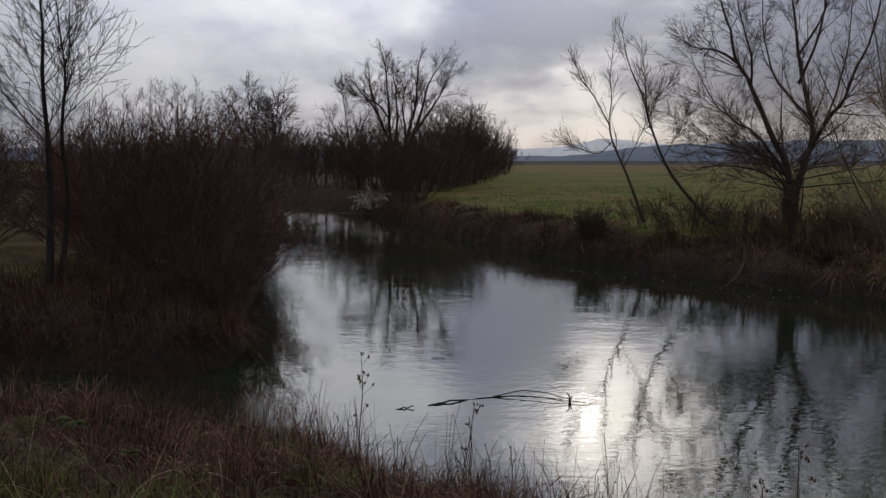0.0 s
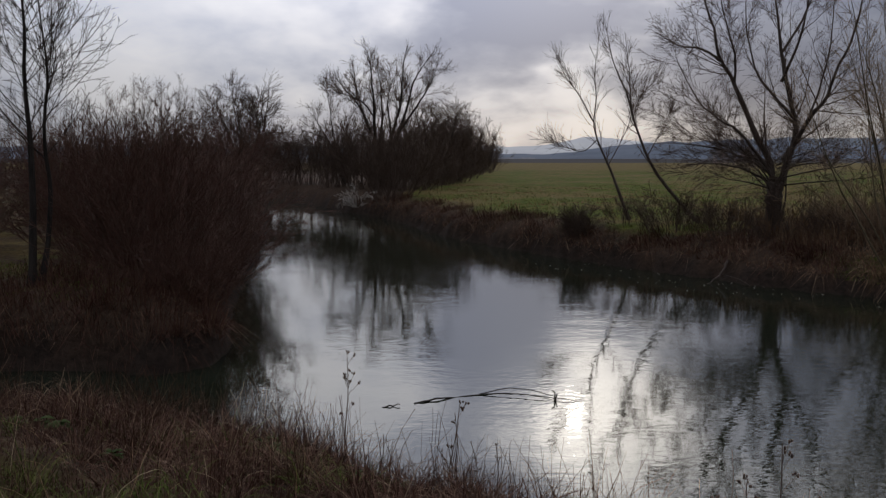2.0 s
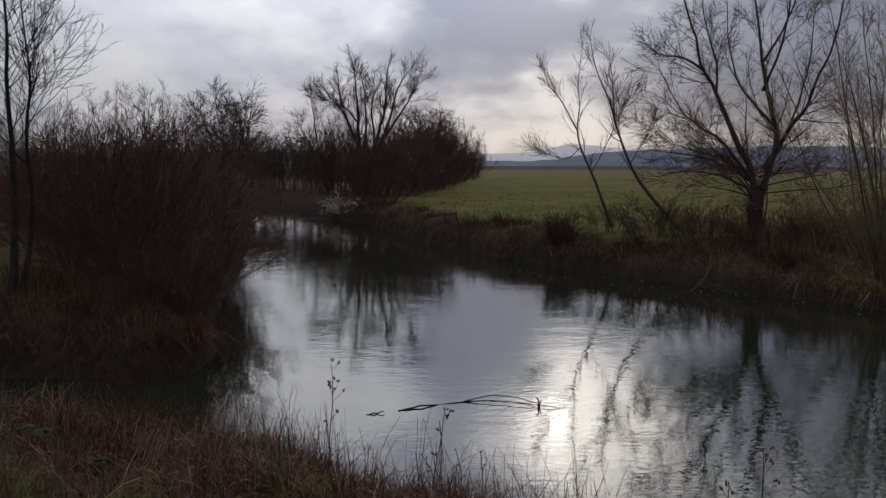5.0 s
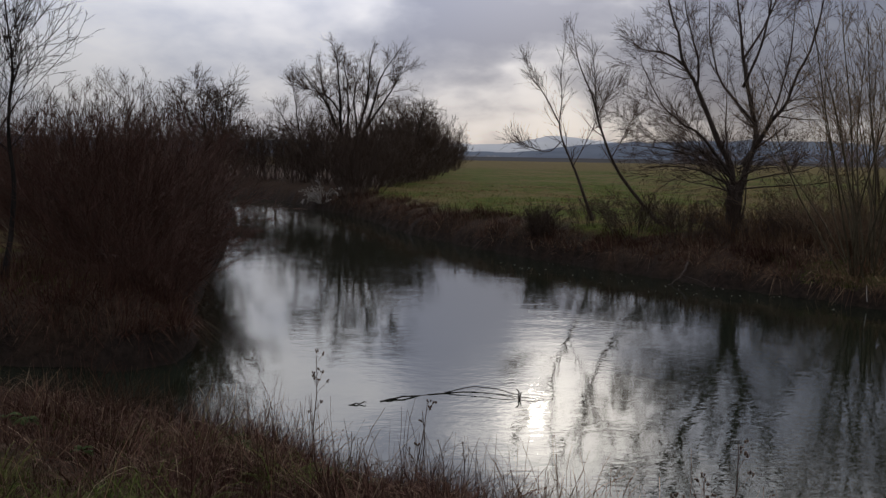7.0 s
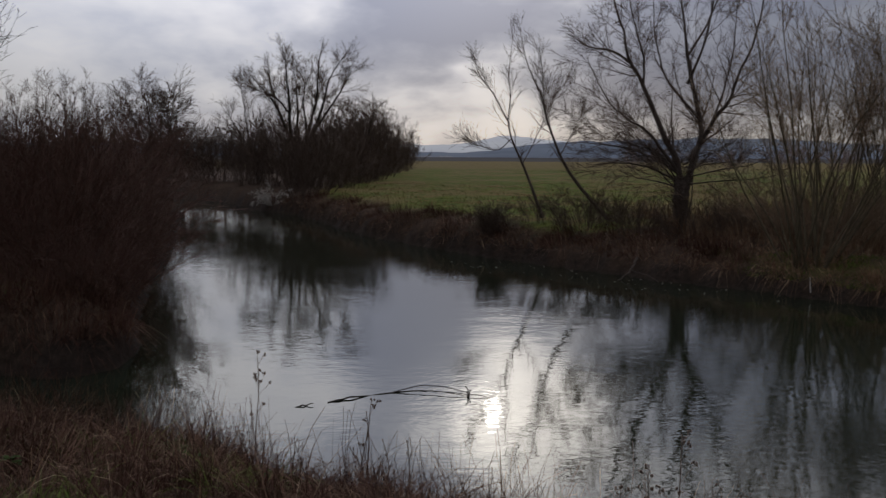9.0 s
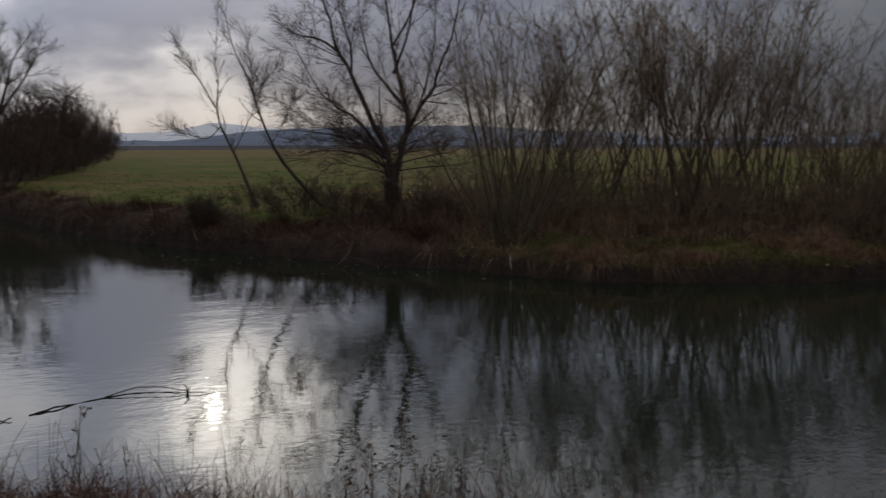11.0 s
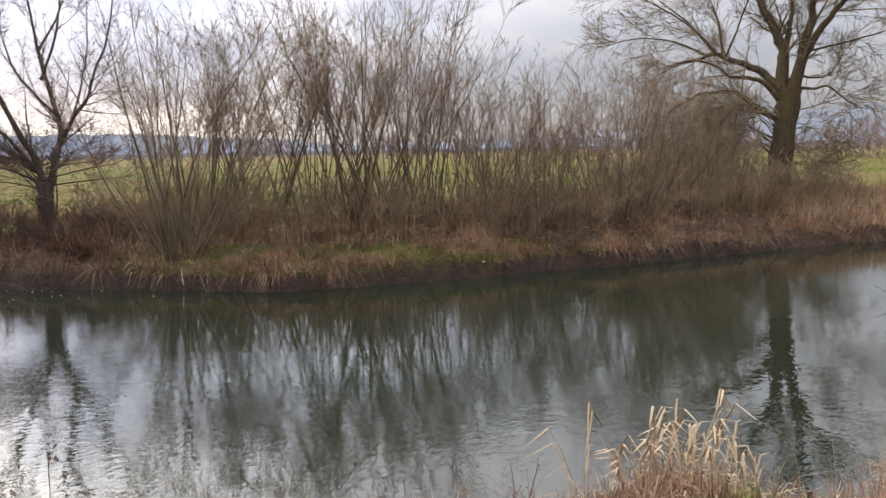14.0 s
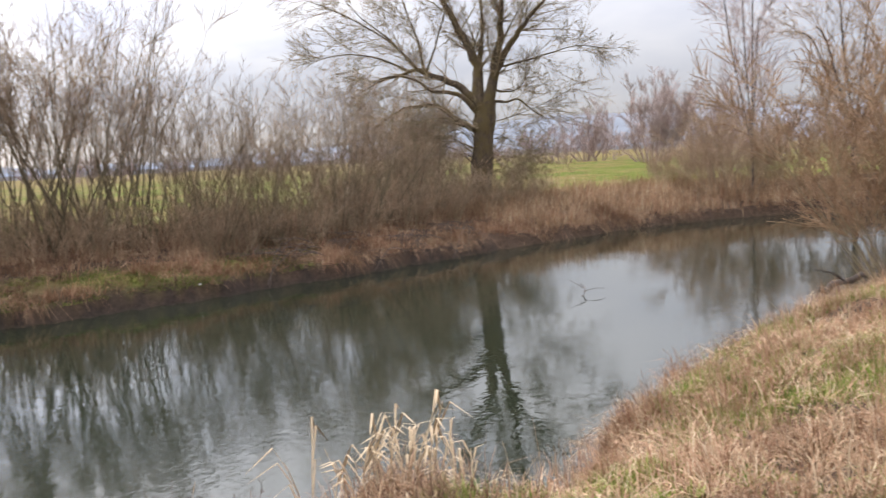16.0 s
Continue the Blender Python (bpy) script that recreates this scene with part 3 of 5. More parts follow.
def low_limbs(count, low=0.9, high=1.7, reach=(1.5, 3.0), rise=(0.5, 1.7), girth=0.026):
    """Thin branches that spread low round a trunk and turn up at their ends."""
    rows = []
    for i in range(count):
        a_, z_, r_ = rng.uniform(0, 6.28), rng.uniform(low, high), rng.uniform(*reach)
        c, s_ = math.cos(a_), math.sin(a_)
        up_ = rng.uniform(*rise)
        rows.append(("limb", girth, 0.005, [(c * 0.12, s_ * 0.12, z_), (c * r_ * 0.4, s_ * r_ * 0.4, z_ + up_ * 0.35),
                                            (c * r_ * 0.75, s_ * r_ * 0.75, z_ + up_ * 0.6), (c * r_, s_ * r_, z_ + up_)]))
    return rows


# willow beside the meadow, one limb reaching out over the river
tree("willow_tree", 8.95, 23.3, "bare grey-brown willow with a short trunk on the bank", 21.0, [
    ("trunk", 0.23, 0.20, [(0.1, 0, -0.05), (0.04, 0, 0.8), (0.08, 0, 1.4)]),
    ("limb", 0.105, 0.010, [(0.03, 0, 1.1), (-0.09, 0, 1.86), (-0.43, -0.1, 2.45), (-0.73, -0.2, 3.18), (-1.03, -0.2, 3.91), (-1.4, -0.1, 4.5), (-1.56, 0, 5.24), (-1.79, 0.1, 5.9), (-2.2, 0.2, 7.3), (-2.5, 0.3, 8.6)]),
    ("limb", 0.11, 0.010, [(0.14, 0, 1.1), (0.35, 0.1, 1.86), (0.52, 0.2, 2.5), (0.43, 0.3, 3.15), (0.27, 0.4, 3.87), (0.11, 0.5, 4.6), (0, 0.6, 5.3), (-0.07, 0.6, 5.9), (-0.26, 0.7, 7.4), (-0.3, 0.8, 8.9)]),
    ("limb", 0.07, 0.010, [(0.48, 0.2, 2.3), (0.84, -0.1, 3.0), (1.15, -0.3, 3.4), (1.38, -0.5, 4.1), (1.73, -0.6, 4.95), (1.95, -0.6, 6.2), (2.1, -0.5, 7.4)]),
    ("limb", 0.05, 0.009, [(0.44, 0.3, 3.0), (-0.06, 0.6, 3.6), (-0.49, 0.9, 4.2), (-0.67, 1.1, 4.8), (-0.8, 1.2, 5.4), (-0.9, 1.3, 6.6)]),
    ("limb", 0.04, 0.008, [(-1.03, -0.2, 3.9), (-1.02, -0.4, 4.5), (-1.18, -0.5, 5.1), (-1.37, -0.6, 5.8), (-1.5, -0.7, 6.8)]),
    ("limb", 0.045, 0.007, [(-1.4, -0.1, 4.5), (-1.9, 0, 4.82), (-2.48, 0.1, 4.95), (-3.15, 0.2, 5.35)]),
    ("limb", 0.05, 0.008, [(-0.02, 0, 1.5), (-0.85, -0.4, 2.6), (-1.42, -0.6, 2.97), (-1.94, -0.7, 3.5), (-2.47, -0.8, 4.55)]),
    ("limb", 0.04, 0.007, [(-0.02, 0, 1.5), (-0.83, -0.2, 2.0), (-1.68, -0.3, 2.25), (-2.6, -0.4, 2.35)]),
    ("limb", 0.04, 0.007, [(-0.1, 0, 1.35), (-0.9, 0.5, 1.7), (-1.7, 0.8, 1.8), (-2.4, 0.9, 1.75)]),
    ("limb", 0.05, 0.009, [(0.2, 0.1, 1.9), (0.9, 1.0, 3.2), (1.3, 1.5, 4.8), (1.4, 1.7, 6.4)]),
    ("limb", 0.045, 0.009, [(0.12, -0.1, 3.9), (0.5, -0.6, 4.9), (0.7, -0.9, 6.2), (0.6, -1.0, 7.4)]),
    ("limb", 0.04, 0.008, [(0.1, 0.5, 4.7), (0.6, 0.7, 5.6), (1.0, 0.8, 6.8), (1.1, 0.8, 7.8)]),
    ("limb", 0.03, 0.007, [(0.2, 0, 0.2), (0.32, 0.1, 0.9), (0.33, 0.1, 1.6), (0.45, 0.2, 2.6)]),
    *low_limbs(18, 1.0, 1.9, (1.4, 2.8), (0.3, 1.6)),
], (BARK_GREY, TWIG_UMBER_BACKLIT), [
    level(20, 6, (0.15, 1.0), (22, 55), (0.5, 1.9), 0.2, 0.11, 0.34, thinnest=0.0058, even=6.5),
    level(7, 4, (0.12, 1.0), (22, 52), (0.3, 0.9), 0.12, 0.13, 0.5, thinnest=0.0044),
    level(4, 2, (0.1, 1.0), (20, 50), (0.2, 0.45), 0.05, 0.10, 0.6, thinnest=0.0036)])

# two slim leaning saplings
tree("sapling", 5.75, 26.3, "slim leaning bare sapling on the bank", 12.4, [
    ("trunk", 0.05, 0.005, [(0.16, 0, -0.05), (-0.32, 0, 1.24), (-0.57, 0, 1.82), (-0.86, 0, 2.48), (-0.95, 0.05, 2.97), (-0.9, 0.1, 3.7), (-0.95, 0.1, 4.36), (-0.84, 0.15, 5.5)]),
    ("limb", 0.024, 0.005, [(-0.93, 0, 2.9), (-1.43, 0.1, 3.8), (-1.76, 0.1, 4.22), (-1.97, 0.1, 4.7)]),
    ("limb", 0.018, 0.004, [(-0.84, 0, 2.45), (-1.23, -0.2, 2.1), (-1.73, -0.3, 2.2), (-2.23, -0.3, 2.4)]),
    ("limb", 0.018, 0.004, [(-0.5, 0, 1.7), (-0.2, 0.3, 2.3), (0.1, 0.4, 3.0), (0.2, 0.4, 3.5)])], (BARK_GREY, TWIG_UMBER_BACKLIT), [
    level(22, 5, (0.25, 1.0), (20, 45), (0.3, 1.1), 0.35, 0.10, 0.45, thinnest=0.0058),
    level(6, 3, (0.1, 1.0), (20, 45), (0.25, 0.6), 0.2, 0.10, 0.6, thinnest=0.0040)])
tree("sapling", 7.35, 25.2, "slim bare sapling leaning far over towards the river", 16.2, [
    ("trunk", 0.065, 0.005, [(0.25, 0, -0.05), (-0.1, 0, 0.35), (-0.86, 0, 1.26), (-1.3, 0, 2.06), (-1.65, 0, 3.02), (-1.82, 0, 3.65), (-2.18, 0, 4.45), (-2.35, 0.05, 5.1), (-2.47, 0.1, 5.65)]),
    ("limb", 0.026, 0.005, [(-1.65, 0, 3.0), (-1.72, 0.1, 3.5), (-1.78, 0.2, 4.3), (-1.92, 0.2, 5.4)]),
    ("limb", 0.02, 0.005, [(-1.64, 0, 2.94), (-1.45, -0.1, 3.5), (-1.08, -0.1, 3.95)]),
    ("limb", 0.018, 0.004, [(-1.2, 0, 1.9), (-0.9, 0.3, 2.5), (-0.6, 0.4, 3.2)])], (BARK_GREY, TWIG_UMBER_BACKLIT), [
    level(22, 5, (0.3, 1.0), (20, 45), (0.3, 1.1), 0.35, 0.10, 0.45, thinnest=0.0058),
    level(6, 3, (0.1, 1.0), (20, 45), (0.25, 0.6), 0.2, 0.10, 0.6, thinnest=0.0040)])


def drooping(count):
    """Slender shoots that leave the old trunk and arch down towards the bank."""
    rows = []
    for i in range(count):
        a_, z_, r_ = rng.normal(3.1, 0.75), rng.uniform(1.3, 3.0), rng.uniform(1.6, 4.2)
        c, s_ = math.cos(a_), math.sin(a_) * 0.7
        rows.append(("shoot", 0.022, 0.005, [(c * 0.2, s_ * 0.2, z_), (c * r_ * 0.4, s_ * r_ * 0.4, z_ + 0.5), (c * r_ * 0.8, s_ * r_ * 0.8, z_ - 0.1), (c * r_, s_ * r_, max(0.5, z_ - 1.2))]))
    for i in range(9):
        a_, z_, r_ = rng.normal(0.0, 0.8), rng.uniform(1.0, 2.4), rng.uniform(0.9, 1.8)
        c, s_ = math.cos(a_), math.sin(a_)
        rows.append(("shoot", 0.018, 0.005, [(c * 0.2, s_ * 0.2, z_), (c * r_ * 0.5, s_ * r_ * 0.5, z_ + 0.2), (c * r_, s_ * r_, z_ + rng.uniform(-0.5, 0.3))]))
    return rows


# the old willow downstream
tree("old_willow_tree", 29.3, 13.2, "old mossy bare willow with a thick trunk and arching limbs", 65.8, [
    ("trunk", 0.37, 0.40, [(-0.08, 0, -0.1), (0.0, 0, 0.6), (0.04, 0, 1.2), (0.12, 0, 2.1), (0.2, 0, 3.0), (0.25, 0, 3.7)]),
    ("limb", 0.26, 0.06, [(0.12, 0, 3.2), (0.05, 0, 4.1), (0.04, 0.1, 4.87), (-0.17, 0.15, 5.5), (-0.53, 0.2, 6.3), (-0.9, 0.3, 7.0), (-1.34, 0.4, 8.3), (-1.6, 0.5, 9.6)]),
    ("limb", 0.24, 0.055, [(0.32, 0, 3.2), (0.51, -0.1, 4.06), (0.65, -0.15, 4.75), (0.81, -0.2, 5.4), (0.9, -0.2, 6.2), (1.0, -0.3, 6.95), (1.15, -0.4, 8.3), (1.2, -0.5, 9.6)]),
    ("limb", 0.15, 0.03, [(0.62, -0.15, 4.6), (1.1, -0.3, 5.4), (1.5, -0.4, 5.95), (1.95, -0.5, 6.5), (2.6, -0.6, 7.2), (3.1, -0.7, 8.2)]),
    ("limb", 0.13, 0.03, [(0.06, 0.1, 4.7), (0.2, 0.5, 5.6), (0.3, 0.8, 6.6), (0.2, 1.0, 8.2)]),
    ("limb", 0.17, 0.022, [(0.05, 0, 3.6), (-0.51, 0.1, 4.22), (-1.1, 0.2, 4.55), (-1.78, 0.3, 4.8), (-2.08, 0.3, 4.97), (-2.7, 0.4, 4.85), (-3.3, 0.5, 4.7), (-4.2, 0.6, 4.3)]),
    ("limb", 0.055, 0.010, [(-2.08, 0.3, 4.95), (-2.65, 0.2, 5.65), (-3.6, 0.1, 6.4), (-5.0, 0, 7.2), (-6.0, 0, 7.6)]),
    ("limb", 0.05, 0.010, [(-2.15, 0.3, 4.97), (-3.0, 0.5, 6.05), (-4.0, 0.6, 6.9), (-4.7, 0.7, 7.7)]),
    ("limb", 0.05, 0.010, [(-1.88, 0.3, 4.84), (-2.03, 0.4, 6.0), (-2.4, 0.5, 7.0), (-2.7, 0.6, 8.2)]),
    ("limb", 0.045, 0.010, [(-1.78, 0.3, 4.83), (-1.34, 0.1, 5.95), (-0.9, 0, 7.3), (-0.8, 0, 8.4)]),
    ("limb", 0.05, 0.010, [(-2.4, 0.35, 4.9), (-3.4, 0.1, 5.4), (-4.6, -0.1, 5.6), (-5.8, -0.2, 5.4)]),
    ("limb", 0.11, 0.016, [(0.05, 0, 3.2), (-0.43, -0.3, 3.8), (-0.92, -0.5, 4.05), (-1.52, -0.6, 4.1), (-2.1, -0.7, 4.5), (-2.9, -0.8, 4.7), (-3.8, -0.9, 4.4)]),
    ("limb", 0.12, 0.016, [(-0.1, 0, 2.7), (-0.85, -0.4, 3.15), (-1.34, -0.6, 3.58), (-1.94, -0.8, 3.6), (-2.54, -0.9, 3.55), (-3.17, -1.0, 3.2), (-4.23, -1.1, 2.5), (-4.9, -1.1, 1.9)]),
    ("limb", 0.07, 0.014, [(-0.05, 0, 2.6), (-0.57, 0.4, 2.9), (-1.06, 0.6, 3.06), (-1.76, 0.8, 3.1), (-2.5, 0.9, 3.1), (-3.3, 1.0, 2.7)]),
    ("limb", 0.06, 0.012, [(0.4, 0, 3.75), (1.04, -0.2, 3.63), (1.43, -0.3, 3.71), (1.91, -0.4, 3.3), (2.4, -0.5, 2.95)]),
    ("limb", 0.055, 0.012, [(0.42, 0, 4.15), (0.96, 0.2, 4.03), (1.45, 0.3, 4.1), (1.8, 0.4, 4.5)]),
    ("limb", 0.018, 0.006, [(0.45, 0, 2.95), (1.22, 0, 3.13), (2.2, 0, 3.46), (3.4, 0, 4.0)]),
    ("limb", 0.045, 0.008, [(0.75, -0.1, 4.85), (1.67, 0.1, 5.05), (2.64, 0.2, 5.28), (3.6, 0.3, 5.5), (4.7, 0.3, 5.35)]),
    ("limb", 0.06, 0.010, [(0.9, -0.2, 5.6), (1.3, 0.6, 6.4), (1.9, 1.0, 7.4)]),
    *drooping(16),
], (BARK_MOSS, TWIG_OLIVE), [
    level(24, 7, (0.2, 1.0), (22, 60), (0.6, 2.6), 0.15, 0.11, 0.28, thinnest=0.010, even=6.0),
    level(7, 4, (0.1, 1.0), (18, 50), (0.4, 1.3), 0.0, 0.12, 0.5, thinnest=0.0075),
    level(4, 2, (0.1, 1.0), (18, 48), (0.2, 0.65), -0.1, 0.08, 0.6, thinnest=0.006)], sides=9)

# alder with two trunks behind the ditch
tree("alder_tree", -6.0, 13.8, "dark bare alder with two slender trunks", -23.5, [
    ("trunk", 0.072, 0.008, [(-0.14, 0, -0.1), (-0.09, 0, 0.9), (-0.07, 0, 1.76), (-0.08, 0, 2.44), (-0.11, 0, 2.86), (-0.11, 0, 3.45), (-0.09, 0, 3.9), (-0.1, 0, 4.3), (-0.09, 0, 5.3), (-0.1, 0, 6.4)]),
    ("trunk", 0.052, 0.007, [(-0.04, 0.05, -0.1), (0.11, 0.1, 0.7), (0.18, 0.1, 1.5), (0.13, 0.1, 2.1), (0.14, 0.1, 2.62), (0.2, 0.1, 3.13), (0.19, 0.1, 3.55), (0.15, 0.1, 3.9), (0.1, 0.1, 4.8), (0.1, 0.1, 5.8)])],
    (BARK_DARK, TWIG_DARK), [
    level(36, 6, (0.28, 1.0), (36, 56), (0.9, 2.1), 0.35, 0.045, 0.26, thinnest=0.006),
    level(8, 4, (0.15, 1.0), (22, 44), (0.3, 0.85), 0.3, 0.10, 0.5, thinnest=0.0038),
    level(3, 2, (0.2, 1.0), (25, 50), (0.1, 0.3), 0.1, 0.10, 0.6, thinnest=0.003)], taper=0.6)

# tall many-stemmed willows along the far bank
def tall_willow(stems, foot, lean):
    return shrub("willow_shrub", (0, 0, 0), "tall bare many-stemmed willow on the river bank", stems, 6.0, foot, lean, (BARK_WILLOW, TWIG_BROWN), 12, 5, (0.4, 1.35), (0.2, 0.6),
                 "willows on the bank", 0.022, angle1=(18, 48), low=0.45, thin=0.0038, rise=0.15, bend=0.34, wiggle=0.055)


tall_a, tall_b, tall_c = tall_willow(31, 0.40, 42), tall_willow(28, 0.6, 35), tall_willow(30, 0.8, 31)
settle(tall_a, 9.9, 18.2, 1.06, 0.4)
settle(tall_b, 13.1, 19.7, 1.02, 0.0)
settle(tall_c, 14.0, 18.4, 1.05, 0.0)
for kind, x, y, s_, turn in ((tall_b, 11.6, 20.0, 0.95, 1.7), (tall_a, 14.6, 17.4, 1.0, 2.2), (tall_c, 15.6, 17.2, 1.06, 3.0), (tall_b, 16.3, 16.6, 0.87, 4.1),
                             (tall_c, 17.2, 16.2, 0.76, 5.0), (tall_a, 17.3, 15.0, 0.67, 0.9), (tall_c, 18.3, 14.5, 0.70, 1.0), (tall_b, 19.4, 14.2, 0.61, 2.6),
                             (tall_c, 20.6, 13.7, 0.73, 2.0), (tall_b, 22.0, 13.7, 0.85, 0.3), (tall_c, 23.6, 13.4, 0.66, 4.0), (tall_b, 25.3, 13.2, 0.55, 5.2)):
    put(kind, x, y, s_, turn)

# low reddish brush between them
low_a = shrub("bramble_shrub", (0, 0, 0), "low red-brown leafless brush on the bank", 44, 1.7, 0.7, 48, (TWIG_RUSSET, TWIG_RUSSET), 6, 2, (0.25, 0.7), (0.1, 0.35), "brush on the bank", 0.009, 0.35)
low_b = shrub("bramble_shrub", (0, 0, 0), "low brown leafless brush on the bank", 40, 1.9, 0.6, 38, (TWIG_OLIVE, TWIG_BROWN), 6, 2, (0.25, 0.8), (0.1, 0.35), "brush on the bank", 0.010, 0.2)
# the same brush for the upstream bank, its shade put into darker twigs
low_c = shrub("bramble_shrub", (0, 0, 0), "low leafless brush on the bank, umber twigs darkened as backlit", 30, 1.4, 0.6, 44, (TWIG_UMBER_BACKLIT, TWIG_UMBER_BACKLIT), 6, 3, (0.25, 0.7), (0.1, 0.35), "brush on the bank", 0.009, 0.3)
settle(low_c, 6.9, 24.6, 0.9)
settle(low_a, 10.6, 20.3)
settle(low_b, 12.4, 19.2)
spots = [(5.6, 25.4), (8.0, 23.9), (9.4, 22.6), (10.4, 22.0), (6.4, 23.9), (7.6, 22.9), (8.6, 21.9), (9.6, 21.2), (11.3, 18.7), (12.9, 18.0), (13.9, 16.9), (15.0, 16.2), (16.3, 15.6),
         (17.0, 14.4), (18.0, 14.9), (18.9, 13.7), (19.9, 14.4), (20.8, 13.1), (21.8, 14.1), (22.8, 12.7), (23.9, 13.8), (24.9, 12.6), (26.0, 13.3), (27.2, 12.6),
         (26.9, 14.3), (28.3, 11.9), (30.8, 12.4), (10.9, 19.5), (15.2, 17.6), (18.9, 15.3), (23.2, 14.2), (25.7, 13.9)]
for i, (x, y) in enumerate(spots):
    put(low_c if y > 20.8 else (low_a, low_b)[i % 2], x, y, rng.uniform(0.8, 1.15) * (0.85 if y > 20.8 else 1.0), rng.uniform(0, 6), rng.uniform(0.85, 1.25))

for i in range(10):  # taller brush behind, at the edge of the meadow
    u = rng.uniform(0, 1)
    x = 10.2 + 17.5 * u
    y = float(np.interp(x, [10, 13, 16, 19, 23, 28], [21.3, 19.6, 17.6, 15.6, 14.4, 13.4])) + rng.uniform(-0.9, 1.1)
    put((low_a, low_b, low_b)[i % 3], x, y, rng.uniform(0.8, 1.1), rng.uniform(0, 6), rng.uniform(0.9, 1.3))

# the dense red-brown willow scrub across the ditch
red_a = shrub("willow_scrub", (0, 0, 0), "dense dark red-brown willow scrub at the water", 70, 2.9, 0.7, 46, (TWIG_RED, TWIG_RED), 8, 5, (0.4, 1.1), (0.15, 0.5), "scrub across the ditch", 0.012, 0.08, thin=0.0042, wiggle=0.06)
red_b = shrub("willow_scrub", (0, 0, 0), "dense dark red-brown willow scrub at the water", 70, 2.8, 0.8, 56, (TWIG_RED, TWIG_RED), 8, 5, (0.4, 1.1), (0.15, 0.5), "scrub across the ditch", 0.012, 0.2, thin=0.0042, wiggle=0.06)
settle(red_a, -5.2, 16.6, 0.95)
settle(red_b, -4.6, 14.9, 0.85)
for kind, x, y, s_, turn in ((red_b, -5.2, 20.6, 1.1, 1.0), (red_a, -6.6, 17.6, 0.97, 2.0), (red_a, -5.9, 23.5, 1.05, 3.0), (red_b, -7.9, 20.0, 1.0, 4.0),
                             (red_a, -6.8, 28.5, 1.25, 5.0), (red_b, -9.9, 17.5, 1.0, 0.5), (red_a, -9.0, 24.5, 1.2, 1.5), (red_b, -12.0, 22.0, 1.2, 2.5), (red_a, -9.0, 36.0, 1.3, 0.2), (red_b, -3.75, 13.7, 0.55, 2.2), (red_b, -4.2, 17.6, 0.7, 5.2)):
    put(kind, x, y, s_, turn)

# upstream thickets and trees, in twigs darkened as if seen against the light
dusk_a = shrub("willow_shrub", (0, 0, 0), "tall leafless willow thicket upstream, twigs darkened as backlit", 30, 5.6, 0.8, 34, (TWIG_UMBER_BACKLIT, TWIG_UMBER_BACKLIT), 10, 6, (0.4, 1.1), (0.2, 0.55),
               "willows upstream", 0.022, angle1=(26, 60), low=0.25, thin=0.0055, rise=0.2, bend=0.35, wiggle=0.05)
settle(dusk_a, -13.0, 43.5, 1.0, 0.5)
for kind, x, y, s_, turn, tall in ((dusk_a, -9.2, 28.5, 0.72, 0.2, 1.0), (dusk_a, -8.6, 30.0, 0.78, 1.2, 1.0), (dusk_a, -11.0, 27.0, 0.62, 2.1, 1.0),
                                   (dusk_a, -12.4, 45.0, 0.9, 2.8, 1.0),
                                   (dusk_a, -16.0, 40.0, 0.8, 3.5, 1.0), (dusk_a, -19.0, 38.0, 0.8, 4.5, 1.0)):
    put(kind, x, y, s_, turn, tall)


def far_tree(name, x, y, label, tall, spread, seed_turn, leaders=5, girth=1.0, twigs=5, mat=TWIG_UMBER_BACKLIT):
    limbs = [("trunk", 0.022 * tall * girth, 0.018 * tall * girth, [(0, 0, 0), (0.02 * tall, 0, 0.12 * tall), (0, 0, 0.24 * tall)])]
    for i in range(leaders):
        a_ = seed_turn + i * 2.4
        s_ = spread * (0.35 + 0.65 * ((i * 0.618) % 1))
        c, d_ = math.cos(a_) * s_, math.sin(a_) * s_
        limbs.append(("limb", 0.012 * tall * girth, 0.0025 * tall, [(0, 0, 0.2 * tall), (c * 0.35, d_ * 0.35, 0.42 * tall), (c * 0.75, d_ * 0.75, 0.68 * tall), (c, d_, tall * (0.98 - 0.12 * (i % 3)))]))
    return tree(name, x, y, label, 0, limbs, (BARK_DARK if twigs > 3 else BARK_GREY, mat), [
        level(14, 5, (0.15, 1.0), (25, 60), (0.14 * tall, 0.34 * tall), 0.3, 0.11, 0.4, thinnest=0.0105),
        level(7, 4, (0.1, 1.0), (22, 55), (0.07 * tall, 0.19 * tall), 0.2, 0.12, 0.5, thinnest=0.008),
        level(twigs, 2, (0.1, 1.0), (20, 50), (0.04 * tall, 0.11 * tall), 0.1, 0.10, 0.6, thinnest=0.0065)], sides=6)


